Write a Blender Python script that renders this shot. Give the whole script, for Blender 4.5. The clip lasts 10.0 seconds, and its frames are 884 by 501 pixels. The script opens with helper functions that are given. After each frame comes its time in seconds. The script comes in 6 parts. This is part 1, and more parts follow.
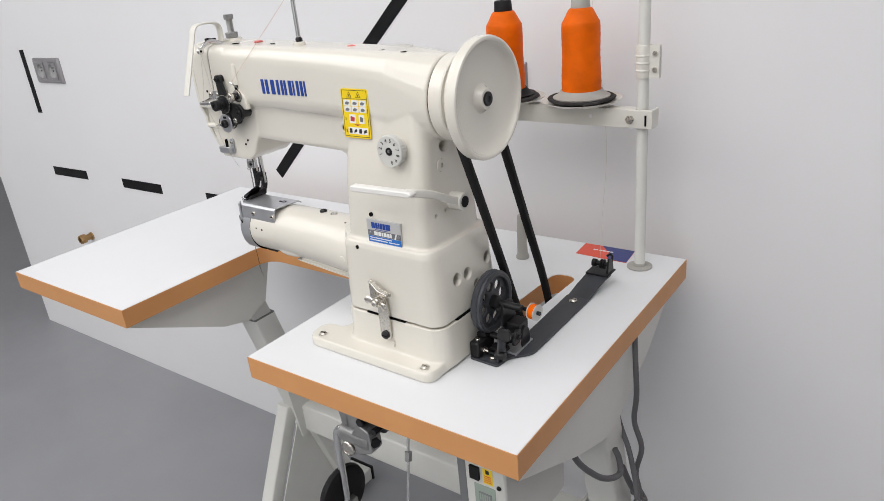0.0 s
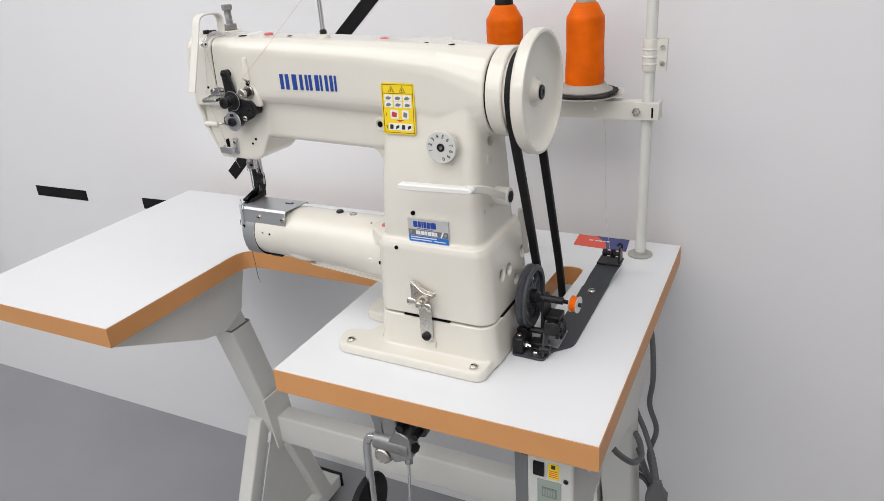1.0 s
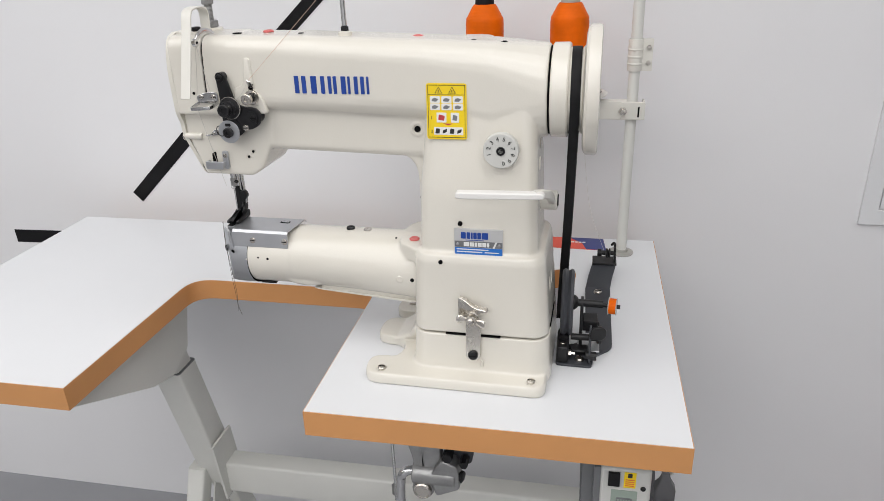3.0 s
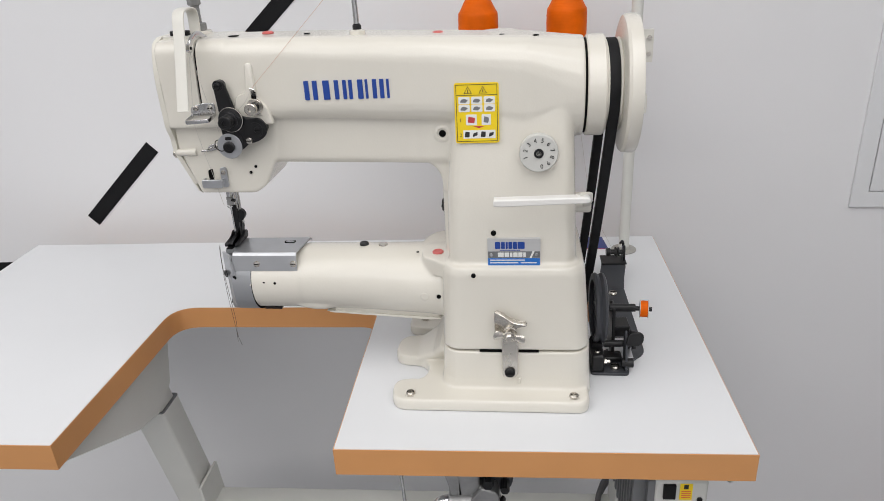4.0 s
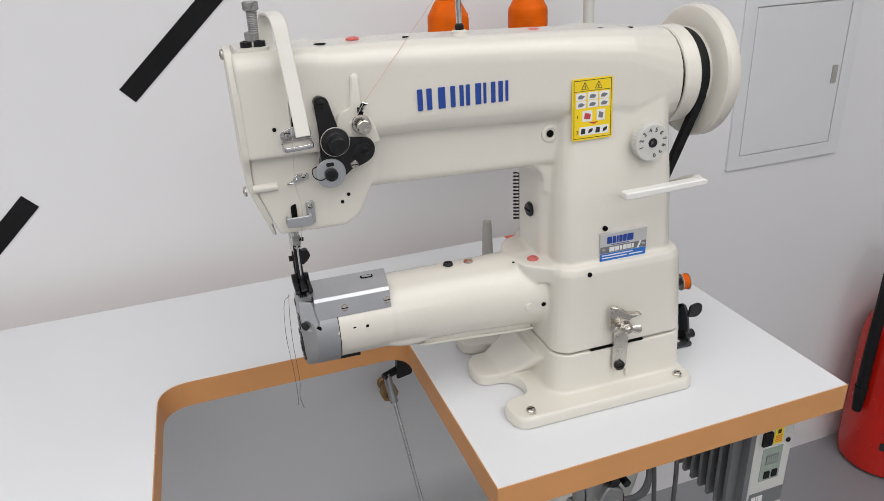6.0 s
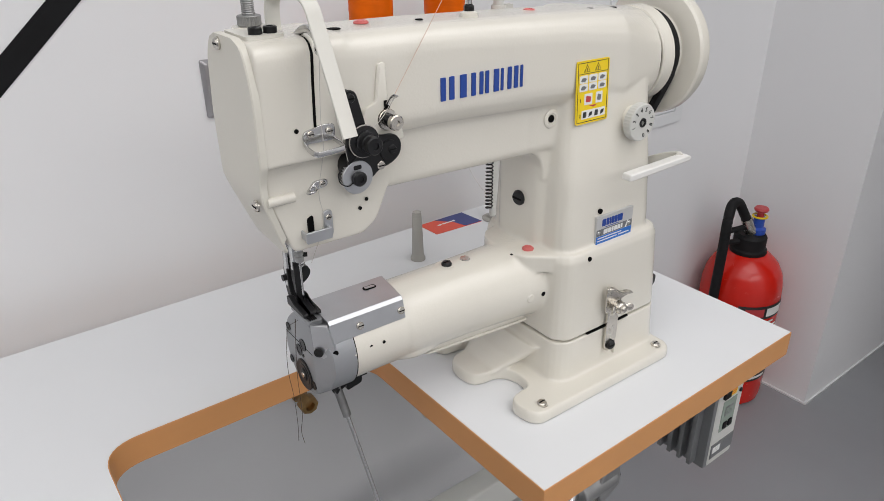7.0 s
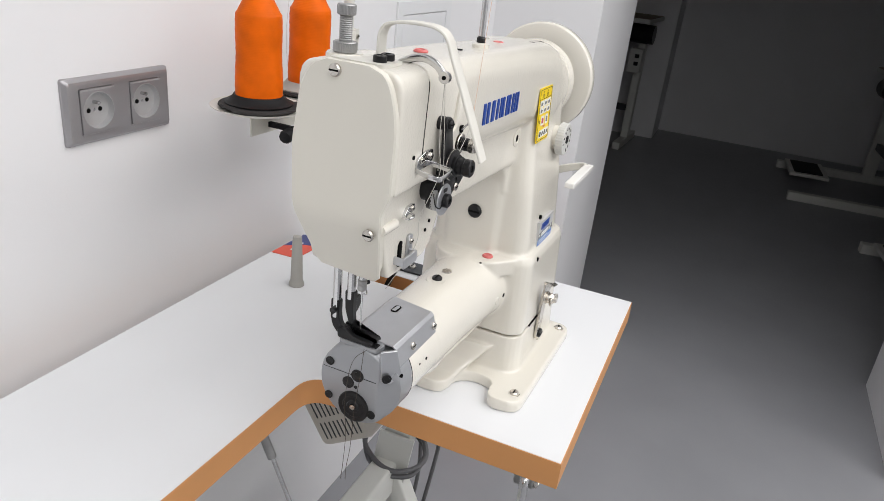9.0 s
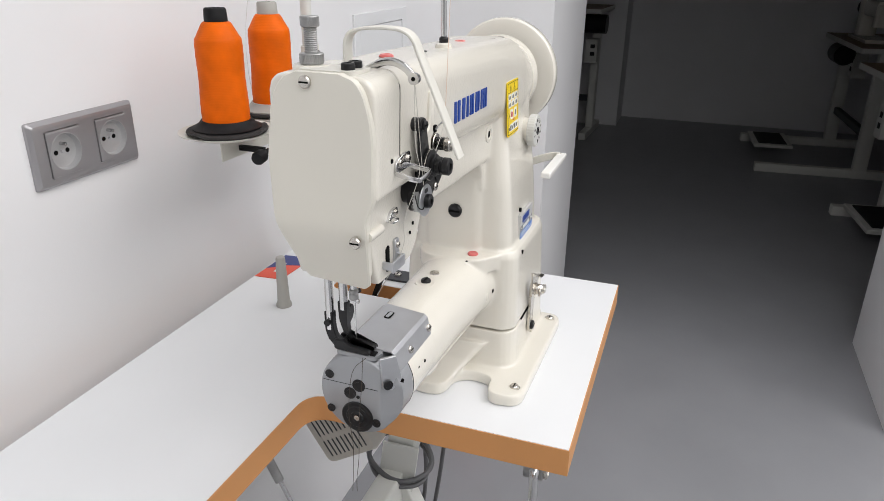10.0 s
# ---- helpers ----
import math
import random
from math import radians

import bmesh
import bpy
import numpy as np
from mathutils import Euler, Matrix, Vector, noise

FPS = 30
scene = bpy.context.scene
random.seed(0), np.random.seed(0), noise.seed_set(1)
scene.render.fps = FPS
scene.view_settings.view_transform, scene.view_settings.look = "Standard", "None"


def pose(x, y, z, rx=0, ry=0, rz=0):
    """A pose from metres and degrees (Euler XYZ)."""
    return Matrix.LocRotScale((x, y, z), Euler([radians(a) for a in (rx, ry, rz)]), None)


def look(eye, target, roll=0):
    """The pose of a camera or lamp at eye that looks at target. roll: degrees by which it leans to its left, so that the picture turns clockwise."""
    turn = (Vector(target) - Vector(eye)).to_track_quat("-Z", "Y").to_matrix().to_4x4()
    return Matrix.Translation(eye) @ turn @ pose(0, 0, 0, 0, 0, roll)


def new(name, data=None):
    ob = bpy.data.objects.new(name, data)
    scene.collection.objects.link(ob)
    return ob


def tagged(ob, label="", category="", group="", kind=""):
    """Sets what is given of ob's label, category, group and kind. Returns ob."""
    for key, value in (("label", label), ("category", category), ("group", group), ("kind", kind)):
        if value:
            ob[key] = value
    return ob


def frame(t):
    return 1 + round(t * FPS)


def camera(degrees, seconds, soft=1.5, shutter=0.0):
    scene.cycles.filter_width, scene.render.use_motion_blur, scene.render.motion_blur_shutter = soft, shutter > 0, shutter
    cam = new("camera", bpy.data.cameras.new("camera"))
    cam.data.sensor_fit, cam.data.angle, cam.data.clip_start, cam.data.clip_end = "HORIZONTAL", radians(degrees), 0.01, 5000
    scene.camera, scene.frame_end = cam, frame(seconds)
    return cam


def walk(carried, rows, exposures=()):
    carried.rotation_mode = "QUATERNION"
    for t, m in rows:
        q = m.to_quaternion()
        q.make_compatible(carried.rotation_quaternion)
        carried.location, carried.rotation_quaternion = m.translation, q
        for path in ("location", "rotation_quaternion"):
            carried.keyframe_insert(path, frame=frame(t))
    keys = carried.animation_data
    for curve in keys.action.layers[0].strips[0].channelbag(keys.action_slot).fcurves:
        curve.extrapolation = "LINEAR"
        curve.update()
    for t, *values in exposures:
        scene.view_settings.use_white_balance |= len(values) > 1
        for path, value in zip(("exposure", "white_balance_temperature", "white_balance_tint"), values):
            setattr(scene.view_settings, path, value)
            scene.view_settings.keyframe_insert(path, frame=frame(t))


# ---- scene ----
cam = camera(64.1, 10.0, soft=0.6)
PATH = [
    (0, (0.775, -0.678, 1.464), (-0.346, 0.788, 0.693), -5.5),
    (0.5, (0.674, -0.731, 1.466), (-0.255, 0.844, 0.656), -5.2),
    (1, (0.569, -0.776, 1.475), (-0.271, 0.851, 0.669), -4.1),
    (1.5, (0.487, -0.794, 1.471), (-0.293, 0.871, 0.685), -5.2),
    (2, (0.392, -0.805, 1.466), (-0.233, 0.921, 0.672), -3.7),
    (2.5, (0.325, -0.817, 1.467), (-0.154, 0.954, 0.671), -2.4),
    (4, (0.129, -0.754, 1.457), (-0.059, 1.063, 0.643), -3.2),
    (4.5, (0.049, -0.727, 1.457), (0.019, 1.102, 0.648), -4.1),
    (5, (-0.088, -0.708, 1.457), (0.084, 1.114, 0.649), -3.9),
    (5.5, (-0.223, -0.705, 1.459), (0.093, 1.101, 0.659), -3.4),
    (5.7, (-0.266, -0.685, 1.456), (0.155, 1.099, 0.658), -3.2),
    (6.8, (-0.457, -0.509, 1.462), (0.513, 0.994, 0.569), -1.4),
    (7, (-0.503, -0.47, 1.459), (0.578, 0.96, 0.572), -0.7),
    (7.5, (-0.62, -0.344, 1.466), (0.776, 0.794, 0.597), 6.2),
    (8, (-0.712, -0.246, 1.481), (0.893, 0.65, 0.691), 7.8),
    (8.5, (-0.765, -0.196, 1.466), (0.932, 0.511, 0.677), 8.1),
    (9, (-0.781, -0.179, 1.458), (0.927, 0.486, 0.658), 6.3),
    (9.5, (-0.785, -0.169, 1.452), (0.936, 0.469, 0.658), 3.0),
    (10, (-0.789, -0.174, 1.451), (0.949, 0.44, 0.676), 0.6),
]
walk(cam, [(t, look(eye, target, roll)) for t, eye, target, roll in PATH],
     exposures=[(0, -0.02), (1, -0.04), (2.5, -0.08), (4, -0.22), (4.5, -0.26), (5.5, -0.28), (7, -0.29), (7.5, -0.32), (8.2, -0.02), (9, 0.11), (10, 0.11)])

# ---------- world and light ----------
world = bpy.data.worlds.new("world")
scene.world = world
world.use_nodes = True
world.node_tree.nodes["Background"].inputs[0].default_value = (0.9, 0.95, 1.0, 1)
world.node_tree.nodes["Background"].inputs[1].default_value = 0.02

T = 0.90          # height of the table top
WALL = 0.62       # face of the wall behind the table
CEIL = 2.80


def ceiling_lamp(x, y, watts, size):
    data = bpy.data.lights.new("ceiling_lamp", "AREA")
    data.shape, data.size, data.size_y, data.energy = "RECTANGLE", size[0], size[1], watts
    data.color = (1.0, 0.984, 0.982)
    ob = new("ceiling_lamp", data)
    ob.matrix_basis = Matrix.Translation((x, y, CEIL - 0.03))
    return ob


# unseen soft lights below the ceiling, set to suit the passage shadow
ceiling_lamp(0.60, -0.95, 26, (1.7, 1.7))
ceiling_lamp(-1.6, -1.05, 33, (2.2, 2.0))
# two unseen lights added as broad fill for pier and wall under the table
ceiling_lamp(-4.0, -1.60, 28, (2.2, 1.6))
ceiling_lamp(-0.4, -3.5, 72, (3.0, 2.0))


# ---------- materials ----------
def mat(name, color, rough=0.5, metal=0.0, var=0.05, scale=9.0, bump=0.0, bscale=300.0, coat=0.0, rvar=0.06, band=None, trans=0.0, spec=0.5, peel=0.0):
    """Principled surface with cloudy colour and gloss variation and fine relief."""
    m = bpy.data.materials.new(name)
    m.use_nodes = True
    n, l = m.node_tree.nodes, m.node_tree.links
    b = n["Principled BSDF"]
    b.inputs["Metallic"].default_value = metal
    b.inputs["Specular IOR Level"].default_value = spec
    b.inputs["Coat Weight"].default_value = coat
    b.inputs["Coat Roughness"].default_value = 0.12
    b.inputs["Transmission Weight"].default_value = trans
    co = n.new("ShaderNodeTexCoord")
    big = n.new("ShaderNodeTexNoise")
    big.inputs["Scale"].default_value, big.inputs["Detail"].default_value = scale, 6
    l.new(co.outputs["Object"], big.inputs["Vector"])
    ramp = n.new("ShaderNodeValToRGB")
    ramp.color_ramp.elements[0].position, ramp.color_ramp.elements[1].position = 0.3, 0.7
    ramp.color_ramp.elements[0].color = (*[c * (1 - var) for c in color], 1)
    ramp.color_ramp.elements[1].color = (*[min(1, c * (1 + var)) for c in color], 1)
    l.new(big.outputs[0], ramp.inputs[0])
    l.new(ramp.outputs[0], b.inputs["Base Color"])
    rr = n.new("ShaderNodeMapRange")
    rr.inputs[3].default_value, rr.inputs[4].default_value = max(0.02, rough - rvar), min(1, rough + rvar)
    fine = n.new("ShaderNodeTexNoise")
    fine.inputs["Scale"].default_value, fine.inputs["Detail"].default_value = scale * 7, 3
    l.new(co.outputs["Object"], fine.inputs["Vector"])
    l.new(fine.outputs[0], rr.inputs[0])
    l.new(rr.outputs[0], b.inputs["Roughness"])
    if bump or band:
        bp = n.new("ShaderNodeBump")
        bp.inputs["Strength"].default_value = bump or band[1]
        bp.inputs["Distance"].default_value = 0.001
        if band:
            w = n.new("ShaderNodeTexWave")
            w.bands_direction = band[2]
            w.inputs["Scale"].default_value, w.inputs["Distortion"].default_value = band[0], 1.2
            l.new(co.outputs["Object"], w.inputs["Vector"])
            l.new(w.outputs["Color"], bp.inputs["Height"])
        else:
            g = n.new("ShaderNodeTexNoise")
            g.inputs["Scale"].default_value, g.inputs["Detail"].default_value = bscale, 2
            l.new(co.outputs["Object"], g.inputs["Vector"])
            l.new(g.outputs[0], bp.inputs["Height"])
        l.new(bp.outputs[0], b.inputs["Normal"])
    if peel:
        pn = n.new("ShaderNodeTexNoise")
        pn.inputs["Scale"].default_value, pn.inputs["Detail"].default_value = 420, 1
        l.new(co.outputs["Object"], pn.inputs["Vector"])
        pb = n.new("ShaderNodeBump")
        pb.inputs["Strength"].default_value, pb.inputs["Distance"].default_value = peel, 0.001
        l.new(pn.outputs[0], pb.inputs["Height"])
        l.new(pb.outputs[0], b.inputs["Coat Normal"])
        b.inputs["Coat Roughness"].default_value = 0.08
    return m


CREAM = mat("cream_enamel", (0.72, 0.69, 0.615), 0.36, var=0.012, bump=0.10, bscale=420, coat=0.75, peel=0.42)
CREAM_FLAT = mat("cream_enamel_smooth", (0.70, 0.675, 0.60), 0.36, var=0.015, bump=0.03, bscale=500)
LEGPAINT = mat("grey_white_powder_coat", (0.68, 0.68, 0.64), 0.42, var=0.03, bump=0.08, bscale=700)
LAMINATE = mat("white_laminate", (0.745, 0.757, 0.772), 0.36, var=0.015, scale=4, bump=0.03, bscale=900)
EDGING = mat("brown_edge_band", (0.61, 0.29, 0.105), 0.45, var=0.06, scale=6, bump=0.05, bscale=400)
WALLPAINT = mat("white_wall_paint", (0.78, 0.78, 0.79), 0.75, var=0.012, scale=2.5, bump=0.10, bscale=420)
CEILPAINT = mat("ceiling_paint", (0.78, 0.78, 0.77), 0.85, var=0.02)
EPOXY = mat("grey_floor_epoxy", (0.275, 0.28, 0.295), 0.33, var=0.05, scale=3, bump=0.03, bscale=120)
BLACKTAPE = mat("black_tape", (0.010, 0.010, 0.011), 0.6, var=0.2, spec=0.15)
BLACK = mat("black_oxide_steel", (0.012, 0.012, 0.013), 0.34, metal=0.0, spec=0.3, var=0.25, scale=60)
RUBBER = mat("black_rubber", (0.011, 0.011, 0.012), 0.6, var=0.2, scale=80, spec=0.2)
CHARCOAL = mat("charcoal_painted_steel", (0.046, 0.049, 0.056), 0.42, var=0.1, bump=0.05, bscale=600, spec=0.35)
CHROME = mat("polished_steel", (0.62, 0.62, 0.62), 0.16, metal=1.0, var=0.05, scale=40)
NICKEL = mat("satin_nickel", (0.60, 0.57, 0.52), 0.27, metal=1.0, var=0.04, scale=12, rvar=0.02)
STEEL = mat("brushed_grey_steel", (0.52, 0.53, 0.55), 0.36, metal=0.85, var=0.04, scale=30)
CASTGREY = mat("grey_satin_cap", (0.34, 0.35, 0.365), 0.44, metal=0.5, var=0.04, bump=0.05, bscale=800)
ZINC = mat("zinc_casting", (0.36, 0.36, 0.355), 0.40, metal=0.8, var=0.15, scale=50, bump=0.15, bscale=250)
ALU = mat("aluminium_fins", (0.20, 0.205, 0.21), 0.5, metal=0.4, var=0.1)
ORANGE = mat("orange_thread", (0.74, 0.122, 0.0), 0.52, var=0.15, scale=26, band=(140, 0.12, "Z"), spec=0.15)
BLUEINK = mat("blue_ink", (0.012, 0.055, 0.30), 0.4, var=0.05)
PLATEBLUE = mat("blue_print", (0.02, 0.16, 0.55), 0.35, var=0.05)
YELLOW = mat("yellow_sticker", (0.86, 0.62, 0.01), 0.38, var=0.03)
PAPERWHITE = mat("white_print", (0.78, 0.78, 0.76), 0.45, var=0.03)
INK = mat("black_print", (0.02, 0.02, 0.02), 0.5, var=0.1)
REDPLASTIC = mat("red_plastic", (0.48, 0.045, 0.05), 0.3, var=0.06)
REDPAINT = mat("red_gloss_paint", (0.60, 0.014, 0.006), 0.25, var=0.05, coat=0.1)
BLUEPLASTIC = mat("blue_plastic", (0.02, 0.07, 0.40), 0.35)
MOTORBEIGE = mat("beige_motor_shell", (0.50, 0.47, 0.42), 0.5, var=0.03, bump=0.05, bscale=500)
OILRED = mat("red_oil_plug", (0.58, 0.13, 0.12), 0.3, var=0.06)
GREYPLASTIC = mat("grey_plastic", (0.38, 0.37, 0.34), 0.5, var=0.04)
SOCKETGREY = mat("silver_grey_plastic", (0.37, 0.36, 0.37), 0.36, metal=0.65, var=0.03, scale=20)
SOCKETDARK = mat("silver_grey_recess", (0.42, 0.42, 0.425), 0.4, metal=0.3, var=0.03)
# near-black that paints in the shade inside holes, slots and gaps
SHADEBLACK = mat("painted_shade_black", (0.004, 0.004, 0.004), 0.8, spec=0.1)
BRASS = mat("brass", (0.40, 0.25, 0.11), 0.38, metal=0.9, var=0.1, scale=60)
CABLE = mat("grey_cable", (0.11, 0.11, 0.115), 0.5, var=0.06)
PLATESILVER = mat("silver_print", (0.55, 0.55, 0.55), 0.4, metal=0.2, var=0.04)
BOXGREY = mat("light_grey_box", (0.58, 0.58, 0.55), 0.42, var=0.03)
LCD = mat("lcd_window", (0.30, 0.36, 0.31), 0.25, var=0.04)
CARDRED = mat("card_red", (0.72, 0.09, 0.05), 0.4, var=0.04)
CARDBLUE = mat("card_blue", (0.035, 0.05, 0.20), 0.4, var=0.04)
FELT = mat("dark_felt", (0.028, 0.026, 0.026), 0.95, var=0.25, scale=90, bump=0.5, bscale=500)
LEVERWHITE = mat("white_enamel_lever", (0.80, 0.79, 0.76), 0.30, var=0.015, coat=0.2)
WHITEMETAL = mat("white_painted_steel", (0.68, 0.665, 0.61), 0.38, var=0.02)
THREADMAT = mat("pale_thread", (0.55, 0.53, 0.49), 0.7)
THREADORANGE = mat("pale_orange_thread", (0.60, 0.42, 0.32), 0.7)
THREADBROWN = mat("brown_thread", (0.05, 0.035, 0.025), 0.7)
WOODTOP = mat("wood_table_top", (0.20, 0.13, 0.075), 0.5, var=0.15, scale=8)
PANELWHITE = mat("panel_door_paint", (0.74, 0.75, 0.76), 0.45, var=0.012)


# ---------- mesh helpers ----------
def V(*a):
    return Vector(a)


def ring_faces(bm, a, b):
    n = len(a)
    for i in range(n):
        bm.faces.new((a[i], a[(i + 1) % n], b[(i + 1) % n], b[i]))


def loft(bm, rings, close=True):
    rows = [[bm.verts.new(p) for p in r] for r in rings]
    for a, b in zip(rows, rows[1:]):
        ring_faces(bm, a, b)
    if close:
        bm.faces.new(rows[0][::-1])
        bm.faces.new(rows[-1])
    return bm


def box(bm, x0, x1, y0, y1, z0, z1):
    return loft(bm, [[(x0, y0, z), (x1, y0, z), (x1, y1, z), (x0, y1, z)] for z in (z0, z1)])


def prism(bm, pts, axis, a, b):
    """A closed outline, given in the two other axes, drawn out along axis from a to b."""
    put = {"x": lambda p, h: (h, p[0], p[1]), "y": lambda p, h: (p[0], h, p[1]), "z": lambda p, h: (p[0], p[1], h)}[axis]
    return loft(bm, [[put(p, h) for p in pts] for h in (a, b)])


def rrect(a0, a1, b0, b1, r, n=5):
    out = []
    for ca, cb, s in ((a1 - r, b1 - r, 0), (a0 + r, b1 - r, 90), (a0 + r, b0 + r, 180), (a1 - r, b0 + r, 270)):
        for i in range(n + 1):
            t = radians(s + 90 * i / n)
            out.append((ca + r * math.cos(t), cb + r * math.sin(t)))
    return out


def round_poly(pts, r, n=5):
    """Rounds the corners of an outline; r is one radius or one for each corner."""
    out, k = [], len(pts)
    for i, p in enumerate(pts):
        p, a, b = Vector(p), Vector(pts[i - 1]), Vector(pts[(i + 1) % k])
        u, v = (a - p), (b - p)
        rad = r[i] if isinstance(r, (list, tuple)) else r
        d = min(rad, u.length * 0.49, v.length * 0.49)
        if d < 1e-5:
            out.append(tuple(p))
            continue
        s, e = p + u.normalized() * d, p + v.normalized() * d
        for j in range(n + 1):
            t = j / n
            out.append(tuple((1 - t) ** 2 * s + 2 * t * (1 - t) * p + t * t * e))
    return out


def turned(bm, profile, at, way=(0, 0, 1), seg=32):
    """A turned shape: (radius, height) pairs round the line from at along way."""
    q = Vector(way).to_track_quat("Z", "Y").to_matrix()
    rows = []
    for r, h in profile:
        if r < 1e-6:
            rows.append([bm.verts.new(Vector(at) + q @ V(0, 0, h))])
        else:
            rows.append([bm.verts.new(Vector(at) + q @ V(r * math.cos(6.283185 * i / seg), r * math.sin(6.283185 * i / seg), h)) for i in range(seg)])
    for a, b in zip(rows, rows[1:]):
        if len(a) == 1 and len(b) == 1:
            continue
        if len(a) == 1:
            for i in range(seg):
                bm.faces.new((a[0], b[(i + 1) % seg], b[i]))
        elif len(b) == 1:
            for i in range(seg):
                bm.faces.new((a[i], a[(i + 1) % seg], b[0]))
        else:
            ring_faces(bm, a, b)
    if len(rows[0]) > 1:
        bm.faces.new(rows[0][::-1])
    if len(rows[-1]) > 1:
        bm.faces.new(rows[-1])
    return bm


def rod(bm, a, b, r, r2=None, seg=16):
    a, b = Vector(a), Vector(b)
    return turned(bm, [(r, 0), (r if r2 is None else r2, (b - a).length)], a, b - a, seg)


def smooth_path(pts, steps=6):
    """A Catmull-Rom line through the points."""
    p = [Vector(q) for q in pts]
    p = [2 * p[0] - p[1]] + p + [2 * p[-1] - p[-2]]
    out = []
    for i in range(1, len(p) - 2):
        for j in range(steps):
            t = j / steps
            out.append(0.5 * (2 * p[i] + (p[i + 1] - p[i - 1]) * t + (2 * p[i - 1] - 5 * p[i] + 4 * p[i + 1] - p[i + 2]) * t * t + (3 * p[i] - p[i - 1] - 3 * p[i + 1] + p[i + 2]) * t ** 3))
    return out + [p[-2]]


def sweep(bm, path, section, up=(0, 0, 1)):
    """Carries a flat outline (side, up) along a path."""
    path, rings, up = [Vector(p) for p in path], [], Vector(up)
    for i, p in enumerate(path):
        d = (path[min(i + 1, len(path) - 1)] - path[max(i - 1, 0)]).normalized()
        s = d.cross(up)
        if s.length < 1e-4:
            s = d.cross(V(0.13, 1, 0.02))
        s.normalize()
        u = s.cross(d)
        rings.append([p + s * a + u * b for a, b in section])
    return loft(bm, rings)


def tube(bm, pts, r, seg=10, steps=6, up=(0.3, 0.2, 1)):
    return sweep(bm, smooth_path(pts, steps), [(r * math.cos(6.283185 * i / seg), r * math.sin(6.283185 * i / seg)) for i in range(seg)], up)


def thing(name, at, label, category, group="", turn=0.0):
    ob = new(name)
    ob.matrix_basis = pose(*at, 0, 0, turn)
    ob.empty_display_size = 0.05
    ob["at"] = at
    return tagged(ob, label, category, group)


def finish(bm, name, material, limit=0.6):
    bmesh.ops.recalc_face_normals(bm, faces=bm.faces[:])
    for f in bm.faces:
        f.smooth = True
    for e in bm.edges:
        if len(e.link_faces) == 2 and e.calc_face_angle(0) > limit:
            e.smooth = False
    me = bpy.data.meshes.new(name)
    bm.to_mesh(me)
    bm.free()
    me.materials.append(material)
    return me


def part(name, bm, material, parent, label="", bevel=0.0, seg=2):
    """Links a bmesh as one mesh under a thing or under a part of it."""
    ob = new(name, finish(bm, name, material))
    ob.parent = parent
    if "at" in parent.keys():
        ob.matrix_parent_inverse = Matrix.Translation(-Vector(parent["at"]))
    if label:
        ob["label"] = label
    if bevel:
        m = ob.modifiers.new("bevel", "BEVEL")
        m.width, m.segments, m.limit_method, m.angle_limit = bevel, seg, "ANGLE", radians(40)
        m.harden_normals = False
    return ob


def solid(name, bm, material, label, category, group="", kind="", bevel=0.0):
    """A thing that is one mesh."""
    ob = new(name, finish(bm, name, material))
    if bevel:
        m = ob.modifiers.new("bevel", "BEVEL")
        m.width, m.segments, m.limit_method, m.angle_limit = bevel, 2, "ANGLE", radians(40)
    return tagged(ob, label, category, group, kind)


def casting(ob, voxel, rounds):
    """Melts the overlapping solids of a mesh into one cast skin with soft fillets."""
    m = ob.modifiers.new("melt", "REMESH")
    m.mode, m.voxel_size, m.use_smooth_shade = "VOXEL", voxel, True
    s = ob.modifiers.new("fillet", "SMOOTH")
    s.factor, s.iterations = 0.5, rounds
    return ob


def B():
    return bmesh.new()


def lettering(text, size, at, turn, material, parent, name):
    """Raised print in the built-in font, as a mesh."""
    cu = bpy.data.curves.new(name, "FONT")
    cu.body, cu.size, cu.align_x, cu.align_y, cu.extrude = text, size, "CENTER", "CENTER", 0.0002
    tmp = bpy.data.objects.new("tmp", cu)
    me = bpy.data.meshes.new_from_object(tmp)
    me.transform(Matrix.Translation(at) @ turn)
    bpy.data.objects.remove(tmp)
    me.materials.clear()
    me.materials.append(material)
    ob = new(name, me)
    ob.parent = parent
    if "at" in parent.keys():
        ob.matrix_parent_inverse = Matrix.Translation(-Vector(parent["at"]))
    return ob


FACE_FRONT = Euler((radians(90), 0, 0)).to_matrix().to_4x4()   # print that faces -y

# ---------- the room ----------
b = B(); box(b, -6.0, 8.5, -5.5, 3.0, -0.12, 0.0)
solid("floor", b, EPOXY, "glossy grey epoxy floor with soft reflections", "floor", kind="structure")
b = B(); box(b, -6.0, 8.5, -5.5, 3.0, CEIL, CEIL + 0.12)
solid("ceiling", b, CEILPAINT, "plain white ceiling", "ceiling", kind="structure")
b = B(); box(b, -2.65, 1.51, WALL, WALL + 0.15, 0, CEIL)
solid("wall_back", b, WALLPAINT, "smooth white painted wall behind the sewing table", "wall", kind="structure")
b = B(); prism(b, [(1.51, 0.275), (2.15, 0.275), (2.15, 3.0), (1.51, 3.0)], "z", 0, CEIL)
solid("wall_pier", b, WALLPAINT, "white painted pier beside a wide passage", "wall", kind="structure")
b = B(); box(b, 1.504, 1.51, 0.275, 0.62, 0, 0.006); box(b, 1.504, 2.15, 0.269, 0.275, 0, 0.006)
solid("trim", b, PANELWHITE, "thin white sealant line along the foot of the pier", "trim", kind="structure")
b = B(); box(b, 1.51, 2.15, -5.5, -0.92, 0, CEIL)
solid("wall_passage", b, WALLPAINT, "white painted thick wall on the far side of the passage", "wall", kind="structure")
